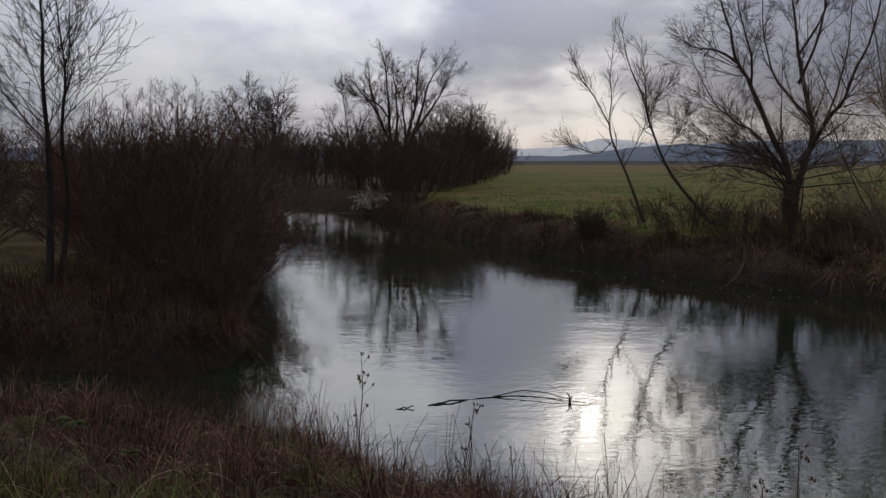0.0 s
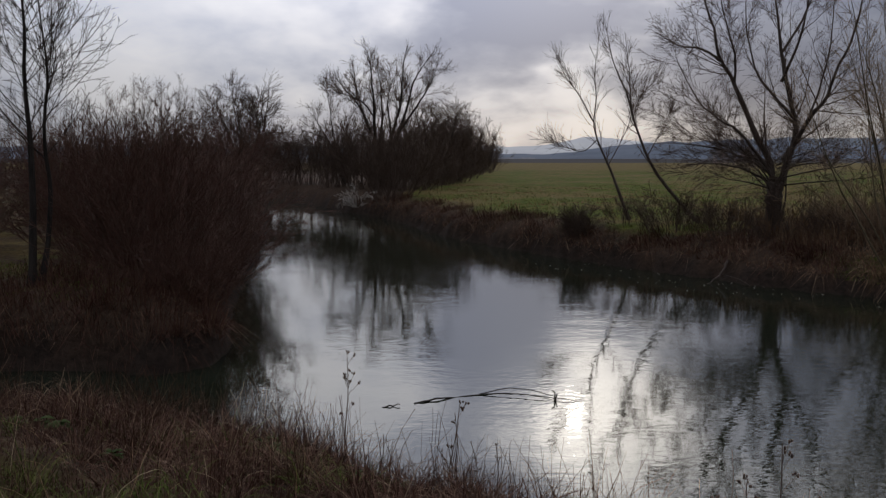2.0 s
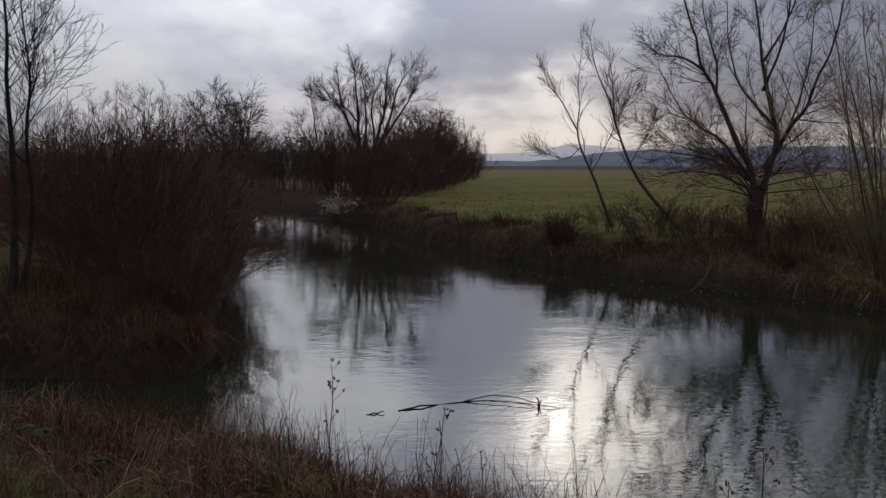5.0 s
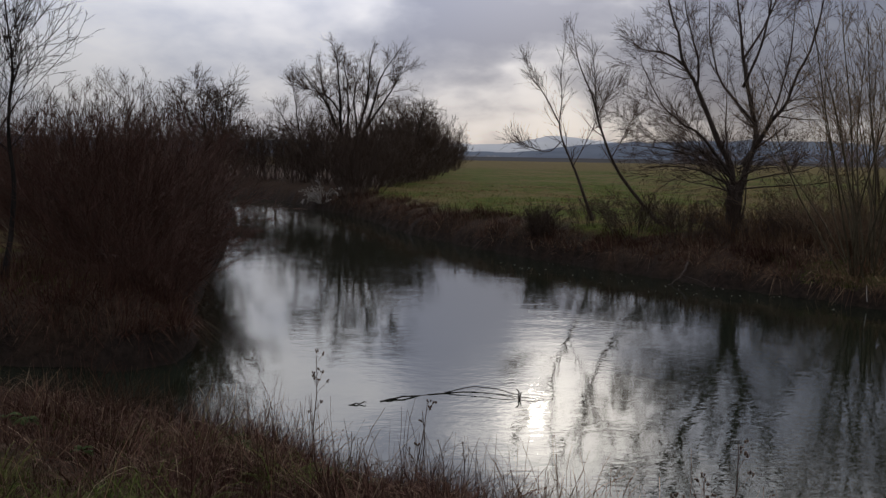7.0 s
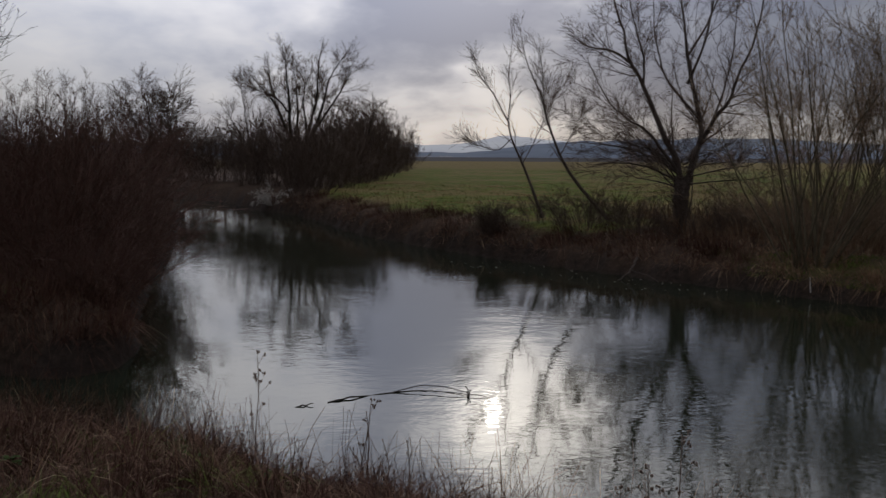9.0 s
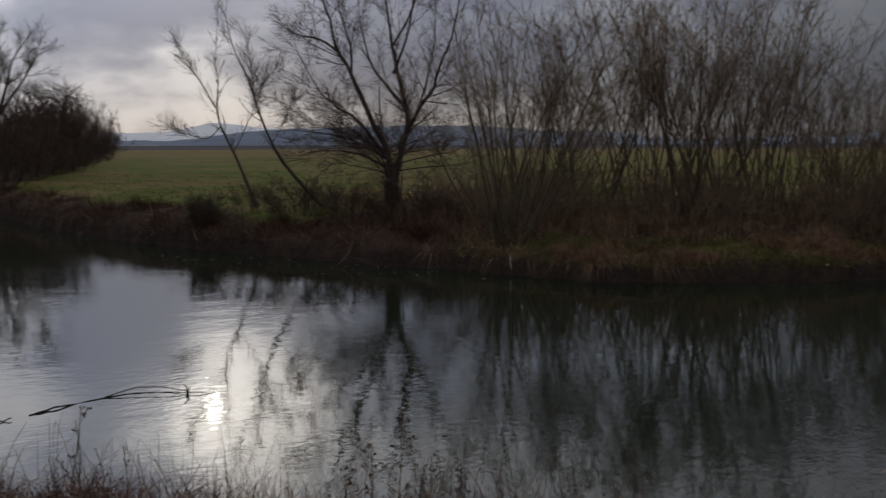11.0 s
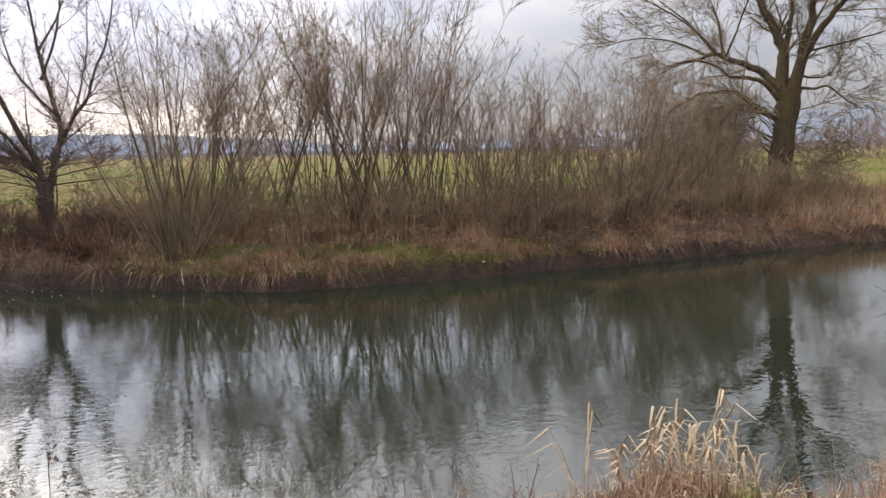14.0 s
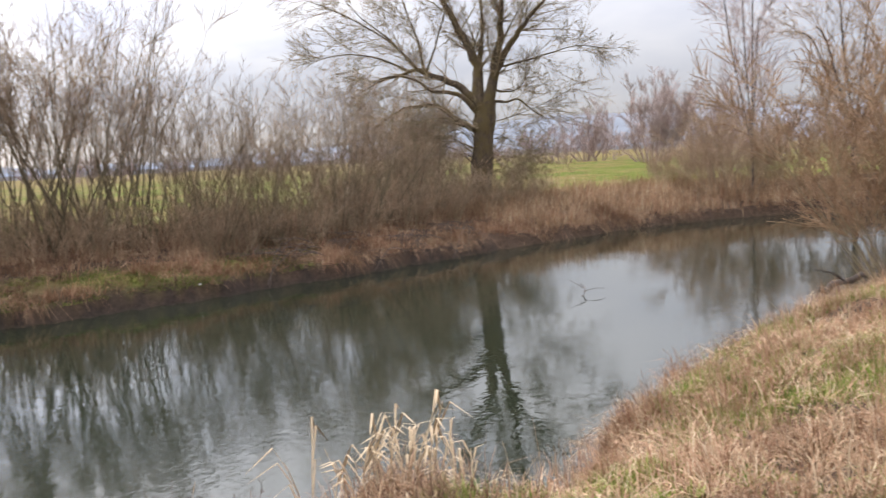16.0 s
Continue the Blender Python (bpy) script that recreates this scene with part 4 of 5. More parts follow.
FAR_LEVELS = [level(13, 6, (0.2, 1.0), (18, 44), (0.7, 2.3), 0.3, 0.10, 0.42, thinnest=0.0105),
              level(8, 4, (0.12, 1.0), (18, 46), (0.35, 1.1), 0.2, 0.12, 0.5, thinnest=0.008),
              level(4, 2, (0.1, 1.0), (18, 45), (0.2, 0.6), 0.1, 0.10, 0.6, thinnest=0.0065)]
tree("riverside_tree", -3.5, 56.5, "bare spreading riverside tree in a thicket", -3.5, [
    ("trunk", 0.22, 0.19, [(0.3, 0, -0.1), (0.2, 0, 1.3), (0.2, 0, 2.6)]),
    ("limb", 0.13, 0.02, [(0.15, 0, 2.4), (0.1, 0, 3.0), (-0.43, 0.2, 4.2), (-0.95, 0.4, 5.3), (-1.65, 0.6, 6.1), (-2.4, 0.8, 7.0)]),
    ("limb", 0.13, 0.02, [(0.2, 0, 2.4), (0.1, -0.2, 4.05), (0.04, -0.3, 5.1), (-0.06, -0.4, 6.5), (-0.16, -0.4, 7.6), (-0.33, -0.4, 8.4)]),
    ("limb", 0.07, 0.015, [(0.03, 0, 4.5), (-0.6, -0.6, 5.3), (-1.47, -1.0, 5.7), (-2.6, -1.2, 5.9)]),
    ("limb", 0.10, 0.02, [(0.3, 0, 2.4), (0.56, 0.4, 4.2), (0.53, 0.6, 5.3), (0.47, 0.7, 6.5), (0.2, 0.8, 7.8)]),
    ("limb", 0.08, 0.02, [(-0.1, 0.1, 3.5), (-0.7, 1.2, 5.0), (-1.1, 1.7, 6.4), (-1.2, 2.0, 7.4)])], (BARK_DARK, TWIG_UMBER_BACKLIT), FAR_LEVELS, sides=6)
tree("riverside_tree", -1.4, 55.5, "bare tall riverside tree in a thicket", -1.5, [
    ("trunk", 0.22, 0.19, [(-0.8, 0, -0.1), (-0.85, 0, 1.3), (-0.9, 0, 2.5)]),
    ("limb", 0.12, 0.02, [(-1.0, 0, 2.3), (-0.72, -0.1, 3.85), (-0.37, -0.2, 5.05), (-0.26, -0.3, 6.4), (-0.12, -0.3, 7.7), (0.09, -0.3, 8.6)]),
    ("limb", 0.12, 0.02, [(-0.85, 0, 2.4), (-0.37, 0.3, 3.7), (0.08, 0.5, 5.05), (0.4, 0.6, 6.4), (0.85, 0.7, 7.2), (1.4, 0.8, 8.0)]),
    ("limb", 0.09, 0.02, [(-0.95, 0, 2.5), (-1.03, 0.4, 4.0), (-1.15, 0.6, 5.4), (-0.85, 0.7, 6.6)]),
    ("limb", 0.09, 0.02, [(-0.6, 0, 3.2), (0.4, -0.8, 4.6), (1.2, -1.2, 5.8), (1.7, -1.4, 6.8)])], (BARK_DARK, TWIG_UMBER_BACKLIT), FAR_LEVELS, sides=6)
tree("riverside_tree", -6.3, 62.0, "small bare tree at the river bend", -6.0, [
    ("trunk", 0.16, 0.12, [(0.4, 0, -0.1), (0.3, 0, 1.2), (0.0, 0, 2.2)]),
    ("limb", 0.08, 0.015, [(0.0, 0, 2.1), (-0.3, 0, 3.6), (-0.5, 0.1, 5.2), (-0.7, 0.2, 6.6)]),
    ("limb", 0.07, 0.015, [(0.1, 0, 2.0), (-0.7, -0.3, 3.2), (-1.3, -0.5, 4.2), (-1.6, -0.6, 4.9)]),
    ("limb", 0.07, 0.015, [(0.1, 0, 2.0), (0.4, 0.3, 3.4), (0.8, 0.5, 4.5), (1.3, 0.6, 5.4)]),
    ("limb", 0.05, 0.012, [(0.1, 0, 1.9), (1.0, -0.4, 2.8), (1.7, -0.6, 3.6)])], (BARK_DARK, TWIG_UMBER_BACKLIT), FAR_LEVELS, sides=6)
far_tree("riverside_tree", -9.2, 45.6, "round bare willow tree above the thicket", 5.8, 2.5, 0.3, 8, 0.7, 4)
far_tree("riverside_tree", 0.9, 62.0, "bare riverside tree in a thicket", 5.9, 2.2, 2.2)
far_tree("riverside_tree", 2.4, 72.0, "bare riverside tree at the meadow edge", 5.2, 2.4, 0.9)
# the slender tree's crown takes the haze-paled twigs
far_tree("riverside_tree", 37.1, 5.0, "slender pale bare tree at the river bend", 9.4, 1.2, 1.0, 4, 0.25, 2, TWIG_HAZED)
far_tree("riverside_tree", 41.0, 1.5, "bare tree leaning over the river bend", 8.6, 4.2, 2.8, 6, 0.7, 3, TWIG_BROWN)
thick_a = shrub("thicket_shrub", (0, 0, 0), "dense dark leafless thicket", 38, 4.2, 1.3, 38, (TWIG_UMBER_BACKLIT, TWIG_UMBER_BACKLIT), 8, 6, (0.6, 1.6), (0.25, 0.8), "thicket upstream", 0.025, 0.05, thin=0.0095, wiggle=0.06)
settle(thick_a, -1.9, 44.6, 0.8)
for i, (x, y, s_) in enumerate(((-1.2, 50.0, 1.1), (-2.6, 51.5, 1.1), (-3.6, 54.0, 1.2), (-0.3, 56.0, 1.35), (-5.0, 58.5, 1.1), (0.7, 63.0, 1.45), (1.7, 71.0, 1.5), (2.9, 82.0, 1.5), (4.5, 96.0, 1.4),
                               (6.7, 112.0, 1.3), (9.2, 132.0, 1.15), (-7.0, 66.0, 1.15), (-6.3, 58.5, 0.95), (-8.6, 63.8, 1.15), (-10.2, 66.5, 1.15), (-12.5, 71.0, 1.2), (-14.5, 74.0, 1.2), (-15.5, 46.0, 0.9), (-13.0, 33.0, 0.8), (-18.0, 33.0, 0.9), (-16.0, 27.0, 0.8), (-2.2, 47.0, 0.5), (-0.2, 52.5, 0.55), (0.6, 58.5, 0.6), (1.6, 65.5, 0.6), (2.4, 73.5, 0.65), (3.4, 84.0, 0.7), (5.3, 99.0, 0.7), (7.6, 116.0, 0.7), (2.2, 68.0, 0.6), (4.0, 90.0, 0.7))):
    put(thick_a, x, y, s_, i * 1.7)

thick_b = shrub("bend_shrub", (0, 0, 0), "brown leafless shrub at the river bend", 36, 4.2, 1.2, 40, (TWIG_BROWN, TWIG_RUSSET), 9, 7, (0.7, 1.8), (0.3, 0.9), "shrubs at the bend", 0.025, thin=0.008)
settle(thick_b, 36.6, 5.8, 0.85)
for i, (x, y, s_) in enumerate(((38.4, 4.2, 0.82), (39.8, 1.2, 1.05), (40.5, -2.5, 1.1), (37.6, 8.3, 0.5), (40.2, 7.0, 0.55))):
    put(thick_b, x, y, s_, i * 1.3)

# hedges beyond the meadow, their twigs greyed to paint in distance haze
hedge = shrub("hedge_shrub", (0, 0, 0), "distant red-brown leafless hedge shrub", 16, 4.2, 1.4, 45, (TWIG_HAZED, TWIG_HAZED), 5, 4, (0.8, 1.9), (0.4, 1.0), "hedges beyond the meadow", 0.05, 0.1, single=False, thin=0.03)
settle(hedge, 112.0, 42.0, 1.2)
round_shrub = shrub("round_shrub", (0, 0, 0), "round pale-brown bare shrub beyond the meadow", 40, 8.6, 1.6, 46, (TWIG_HAZED, TWIG_HAZED), 9, 8, (1.2, 2.6), (0.6, 1.4), "", 0.06, single=False, thin=0.022)
settle(round_shrub, 92.0, 22.5, 1.0)
put(round_shrub, 118.0, 38.0, 0.75, 1.0)
put(round_shrub, 96.0, 16.0, 0.8, 2.0)
for i in range(26):
    a_ = radians(18 + i * 2.9 + rng.uniform(-1, 1))
    r_ = rng.uniform(190, 240) if i < 17 else rng.uniform(105, 135)
    put(hedge, r_ * math.sin(a_), r_ * math.cos(a_), rng.uniform(0.8, 1.3) * (1.0 if i < 17 else 0.72), i * 1.1, 0.9)

# brown bush on the near bank downstream
bush = shrub("bank_bush", (0, 0, 0), "tall brown leafless bush leaning over the water", 40, 4.4, 0.9, 40, (TWIG_OLIVE, TWIG_ORANGE), 13, 10, (0.4, 1.3), (0.2, 0.6), "", 0.016, thin=0.0058, angle1=(20, 60))
settle(bush, 16.8, -0.5, 1.0)


# ---- grass ----
def scatter(count, box, accept):
    """count places in the box (x0, x1, y0, y1), where accept(x, y, d, bank) gives the chance of one."""
    xs, ys, have = [], [], 0
    for _ in range(60):
        x, y = rng.uniform(box[0], box[1], count * 2), rng.uniform(box[2], box[3], count * 2)
        d, bank = shore(x, y)
        keep = rng.uniform(0, 1, len(x)) < accept(x, y, d, bank) * (d > 0.02)
        xs.append(x[keep])
        ys.append(y[keep])
        have += keep.sum()
        if have >= count:
            break
    return np.concatenate(xs)[:count], np.concatenate(ys)[:count]


def tussocks(centres, each, radius, box, accept):
    """Blades in tufts: their places, and the bearing and share by which each falls outwards."""
    cx, cy = scatter(centres, box, accept)
    size = radius * rng.uniform(0.5, 1.5, len(cx))
    n_ = len(cx) * each
    a_, r_ = rng.uniform(0, 2 * np.pi, n_), np.sqrt(rng.uniform(0, 1, n_))
    s_ = np.repeat(size, each)
    return np.repeat(cx, each) + np.cos(a_) * r_ * s_ * 0.6, np.repeat(cy, each) + np.sin(a_) * r_ * s_ * 0.6, (a_, r_)


def grass(name, label, mat, x, y, tall, wide, lean, toward=None, pull=0.0, droop=0.35, clump=0.5, splay=None):
    """Blades of grass: narrow bent strips rooted at x, y. lean: radians; toward: a bearing (dx, dy) that they bend to."""
    n_ = len(x)
    z = height(x, y) - 0.02
    shape = 0.75 + clump * wave_noise(x, y, 2.6, 9) + 0.3 * clump * wave_noise(x, y, 7.7, 4)
    h = rng.uniform(tall[0], tall[1], n_) * np.clip(shape, 0.3, 1.6)
    az = rng.uniform(0, 2 * np.pi, n_) + 1.2 * wave_noise(x, y, 1.9, 8)
    out = np.abs(rng.normal(0, lean, n_))
    if splay is not None:  # in a tussock the blades fall outwards
        az, out = splay[0] + rng.normal(0, 0.5, n_), np.abs(splay[1] * lean * 1.5 + rng.normal(0, 0.15, n_))
    out = np.minimum(out, 1.45)
    dx, dy = np.cos(az) * np.sin(out), np.sin(az) * np.sin(out)
    if toward is not None:
        tx, ty = toward(x, y)
        dx, dy = dx + pull * tx, dy + pull * ty
    flat = np.hypot(dx, dy)
    upz = np.sqrt(np.clip(1 - np.minimum(flat, 0.97) ** 2, 0.02, 1))
    side_az = rng.uniform(0, 2 * np.pi, n_)
    sx, sy = np.cos(side_az), np.sin(side_az)
    w = rng.uniform(wide[0], wide[1], n_)
    root = np.stack([x, y, z], -1)
    mid = root + np.stack([dx * h * 0.5, dy * h * 0.5, upz * h * 0.58], -1)
    tip = mid + np.stack([dx * h * 0.75, dy * h * 0.75, upz * h * 0.42 - droop * h * flat], -1)
    s3 = np.stack([sx * w, sy * w, 0 * w], -1)
    V = np.stack([root - s3, root + s3, mid + s3 * 0.8, mid - s3 * 0.8, tip], 1).reshape(-1, 3)
    b = np.arange(n_) * 5
    quads = np.stack([b, b + 1, b + 2, b + 3], -1)
    tris = np.stack([b + 3, b + 2, b + 4], -1)
    return tagged(new(name, mesh_from(name, V, [quads, tris], mat, smooth=False)), label, "grass", kind="stuff")


SLOPE_Y, SLOPE_X = np.gradient(D, gy, gx)


def to_river(x, y):
    """The bearing to the nearest water, from the terrain's grid."""
    i_ = np.clip(np.searchsorted(gx, x), 1, nx - 2)
    j_ = np.clip(np.searchsorted(gy, y), 1, ny - 2)
    a_, b_ = SLOPE_X[j_, i_], SLOPE_Y[j_, i_]
    ln = np.hypot(a_, b_) + 1e-6
    return -a_ / ln, -b_ / ln


def closeness(x, y, reach):
    return np.clip(reach / np.hypot(x, y), 0, 1) ** 1.5


NEAR_BOX = (-9, 20, -2.5, 11)
x, y = scatter(14000, NEAR_BOX, lambda x, y, d, b: (b == 1) * closeness(x, y, 4) * np.clip(0.5 + wave_noise(x, y, 1.1, 2), 0.05, 1) * (d > 0.5) * (x < 6))
grass("green_grass", "short green grass among dead grass on the near bank", GRASS_GREEN, x, y, (0.07, 0.22), (0.002, 0.004), 0.6)
x, y = scatter(16000, (-9, 5.5, 1.5, 11), lambda x, y, d, b: (b == 1) * closeness(x, y, 6) * np.clip(1.15 - 0.2 * d + 0.4 * wave_noise(x, y, 1.7, 3), 0.1, 1))
grass("tall_dead_grass", "tall tangled red-brown dead grass along the bank edge", GRASS_RED, x, y, (0.12, 0.36), (0.0018, 0.0036), 0.8, to_river, 0.10, 0.5, 0.9)
x, y = scatter(14000, (-9, 5.0, 4, 11), lambda x, y, d, b: (b == 1) * (d < 2.2) * np.clip(1.0 + 0.6 * wave_noise(x, y, 2.7, 3), 0.1, 1))
grass("rusty_grass", "rust-brown matted dead grass at the ditch and shore", GRASS_RUST, x, y, (0.14, 0.42), (0.002, 0.004), 0.7, to_river, 0.2, 0.5, 0.9)
x, y = scatter(22000, (4.5, 20, -3, 4.2), lambda x, y, d, b: (b == 1) * closeness(x, y, 7) * np.clip(0.8 + 0.5 * wave_noise(x, y, 1.5, 7), 0.1, 1))
grass("straw_grass", "flattened straw-coloured dead grass on the near bank", GRASS_STRAW, x, y, (0.12, 0.4), (0.002, 0.005), 1.1, to_river, 0.25, 0.8, 0.9)
x, y = scatter(18000, (4.5, 20, -3, 4.2), lambda x, y, d, b: (b == 1) * closeness(x, y, 7) * np.clip(0.1 + 1.2 * wave_noise(x, y, 2.1, 17), 0, 1))
grass("russet_grass", "russet dead grass patches among the straw", GRASS_DEAD, x, y, (0.14, 0.42), (0.002, 0.0045), 0.8, to_river, 0.1, 0.6, 0.9)
x, y = scatter(30000, (4.5, 20, -3, 2.2), lambda x, y, d, b: (b == 1) * (d > 0.4) * closeness(x, y, 7) * np.clip(0.3 + 1.3 * wave_noise(x, y, 1.0, 11), 0, 1))
grass("green_tufts", "green grass tufts pushing through straw", GRASS_LIME, x, y, (0.1, 0.26), (0.002, 0.0045), 0.5)
x, y = scatter(16000, (-13, -2.5, 11.3, 30), lambda x, y, d, b: (b == 2) * (d < 3) * np.clip(1.2 - 0.3 * d, 0.1, 1) * closeness(x, y, 16))
grass("ditch_grass", "dark rust-brown grass hanging over the ditch bank", GRASS_RUST, x, y, (0.3, 0.65), (0.003, 0.006), 0.6, to_river, 0.3, 0.6, 0.7)
x, y = scatter(5000, (-9, -4.5, 12.6, 16), lambda x, y, d, b: (b == 2) * (d > 0.8))
grass("green_grass", "short green grass under the alder", GRASS_GREEN, x, y, (0.06, 0.16), (0.003, 0.005), 0.5)
x, y = scatter(16000, (-4.5, 38, 2, 48), lambda x, y, d, b: (b == 0) * (d < np.where(y > 23.5, 0.95, 4.6)) * (d > np.where(y > 23.5, 0.1, 0.32)) * np.clip(0.35 - 0.08 * d + 0.9 * wave_noise(x, y, 1.6, 5) + 0.5 * wave_noise(x, y, 4.5, 6), 0.03, 1) * closeness(x, y, 20)
               * np.where((x > 9.5) & (x < 17) & (d > 0.4) & (d < 1.6), 0.25, 1.0))
# upstream blades are red-brown, and darker to imitate the backlit bank
for low_, high_, mat in ((-99, 9.3, GRASS_TANGLE), (9.3, 99, GRASS_BANK)):
    m = (x > low_) & (x <= high_)
    grass("bank_grass", "dead brown grass hanging from the far river bank", mat, x[m], y[m], (0.14, 0.5), (0.004, 0.008), 0.75, to_river, 0.3, 0.6, 0.9)
x, y = scatter(16000, (-4.5, 38, 2, 48), lambda x, y, d, b: (b == 0) * (d < 1.5) * (d > 0.3) * np.clip(0.1 + 1.2 * wave_noise(x, y, 1.5, 15), 0.01, 1) * (d > 0.2) * closeness(x, y, 20))
for low_, high_, mat in ((-99, 9.3, GRASS_RUST), (9.3, 99, GRASS_DEAD)):
    m = (x > low_) & (x <= high_)
    grass("bank_edge_grass", "brown grass tussocks at the far waterline", mat, x[m], y[m], (0.2, 0.55), (0.004, 0.009), 0.55, to_river, 0.4, 0.8, 0.9)
x, y, fall = tussocks(260, 24, 0.3, (9, 36, 3, 21), lambda x, y, d, b: (b == 0) * (d > 0.4) * (d < 4.5) * np.clip(0.1 + 1.4 * wave_noise(x, y, 1.1, 81), 0.02, 1))
grass("dark_tussocks", "dark red-brown grass tussocks among the pale bank grass", GRASS_RED, x, y, (0.2, 0.5), (0.004, 0.008), 0.9, to_river, 0.2, 0.8, 0.7, fall)
x, y, fall = tussocks(260, 24, 0.25, (8, 38, 2, 20), lambda x, y, d, b: (b == 0) * (d > np.where(x > 21, 0.08, 0.2)) * (d < 0.75) * np.clip(np.where(x > 21, 0.4, 0.05) + 1.4 * wave_noise(x, y, 0.9, 71), 0.02, 1))
grass("hanging_grass", "straw-brown grass hanging over the muddy edge of the far bank", GRASS_BANK, x, y, (0.2, 0.5), (0.004, 0.008), 0.9, to_river, 0.5, 0.9, 0.6, fall)
x, y = scatter(15000, (8.5, 19, 11, 20), lambda x, y, d, b: (b == 0) * (d > 0.15) * (d < 1.9) * np.clip(0.6 + wave_noise(x, y, 1.2, 21), 0, 1))
grass("ledge_grass", "short green grass on the low ledge by the water", GRASS_GREEN, x, y, (0.05, 0.13), (0.004, 0.008), 0.5)
x, y = scatter(26000, (-2, 34, 22, 60), lambda x, y, d, b: (b == 0) * (d > 1.1) * closeness(x, y, 24) * np.clip(0.7 + 0.5 * wave_noise(x, y, 0.6, 25), 0.1, 1))
grass("meadow_grass", "short green meadow grass", GRASS_GREEN, x, y, (0.05, 0.14), (0.006, 0.012), 0.5)
x, y = scatter(12000, (26, 41, 1, 14), lambda x, y, d, b: (b == 0) * (d > 0.2) * (d < 6) * np.clip(0.7 + 0.5 * wave_noise(x, y, 0.8, 5), 0.1, 1))
grass("fallow_grass", "tall pinkish-brown dead grass beyond the old willow", GRASS_STRAW, x, y, (0.5, 1.0), (0.006, 0.012), 0.5, to_river, 0.1, 0.5, 0.5)

x, y, fall = tussocks(620, 26, 0.16, (-9, 5.2, 2.0, 10.5), lambda x, y, d, b: (b == 1) * closeness(x, y, 6) * np.clip(1.1 - 0.15 * d, 0.1, 1))
grass("grass_tussocks", "red-brown dead grass tussocks on the near bank", GRASS_RED, x, y, (0.16, 0.46), (0.0018, 0.0036), 0.75, to_river, 0.08, 0.5, 0.6, fall)
x, y, fall = tussocks(760, 26, 0.2, (4.4, 20, -3, 4.2), lambda x, y, d, b: (b == 1) * closeness(x, y, 6.5))
grass("straw_tussocks", "straw-coloured matted grass tussocks on the near bank", GRASS_STRAW, x, y, (0.16, 0.46), (0.002, 0.005), 1.0, to_river, 0.15, 0.8, 0.6, fall)
x, y, fall = tussocks(520, 24, 0.3, (-4.5, 38, 2, 48), lambda x, y, d, b: (b == 0) * (d > np.where(y > 23.5, 0.1, 0.4)) * (d < np.where(y > 23.5, 0.85, 4.4)) * closeness(x, y, 18) * np.clip(1.2 - 0.2 * d, 0.1, 1)
                         * np.where((x > 10) & (x < 17) & (d > 0.35) & (d < 1.8), 0.12, 1.0))
# split alike: darker upstream colour stands in for the bank's unlit side
for low_, high_, mat in ((-99, 9.3, GRASS_TANGLE), (9.3, 99, GRASS_BANK)):
    m = (x > low_) & (x <= high_)
    grass("bank_tussocks", "dead brown grass tussocks hanging over the far bank", mat, x[m], y[m], (0.25, 0.65), (0.004, 0.008), 0.85, to_river, 0.25, 0.7, 0.6, (fall[0][m], fall[1][m]))
x, y, fall = tussocks(260, 24, 0.3, (-10, -2.5, 11.3, 24), lambda x, y, d, b: (b == 2) * (d < 2.4))
grass("ditch_tussocks", "dark rusty grass tussocks over the ditch", GRASS_RUST, x, y, (0.25, 0.65), (0.003, 0.006), 0.85, to_river, 0.3, 0.8, 0.6, fall)

x, y = scatter(22000, (8.5, 32, 11, 26), lambda x, y, d, b: (b == 0) * (d > 2.0) * (d < 7.5) * np.clip(0.6 + 0.7 * wave_noise(x, y, 0.9, 31), 0.1, 1))
grass("fallow_grass", "tall russet dead grass between the willows", GRASS_BANK, x, y, (0.3, 0.85), (0.005, 0.010), 0.5, to_river, 0.05, 0.5, 0.6)

x, y, fall = tussocks(70, 30, 0.3, (11.5, 15.5, 17.5, 21), lambda x, y, d, b: (b == 0) * (d > 2.2) * (d < 4.5))
grass("straw_patch", "flattened pale straw patch between the willows", GRASS_STRAW, x, y, (0.2, 0.5), (0.006, 0.011), 1.1, to_river, 0.2, 0.8, 0.5, fall)

x, y, fall = tussocks(330, 26, 0.13, (4.6, 16, -3, 2.4), lambda x, y, d, b: (b == 1) * (d > 0.5) * closeness(x, y, 6.5) * np.clip(0.1 + 1.4 * wave_noise(x, y, 0.8, 11), 0, 1))
grass("green_tussocks", "fresh yellow-green grass tufts in the straw", GRASS_LIME, x, y, (0.12, 0.32), (0.0025, 0.005), 0.8, None, 0.0, 0.5, 0.6, fall)
FRONT = (-5.2, 2.6, 2.8, 8.2)
x, y, fall = tussocks(420, 24, 0.15, FRONT, lambda x, y, d, b: (b == 1) * closeness(x, y, 5.5))
grass("front_tussocks", "tangled brown and straw grass tussocks on the near bank", GRASS_RED, x, y, (0.12, 0.36), (0.0016, 0.0032), 0.95, None, 0.0, 0.6, 0.7, fall)
x, y, fall = tussocks(420, 22, 0.10, FRONT, lambda x, y, d, b: (b == 1) * (d > 0.6) * closeness(x, y, 5.5) * np.clip(0.35 + 1.1 * wave_noise(x, y, 1.2, 2), 0.02, 1))
grass("green_tussocks", "dark green grass tufts in the dead grass", GRASS_GREEN, x, y, (0.10, 0.28), (0.0018, 0.0036), 0.85, None, 0.0, 0.5, 0.6, fall)
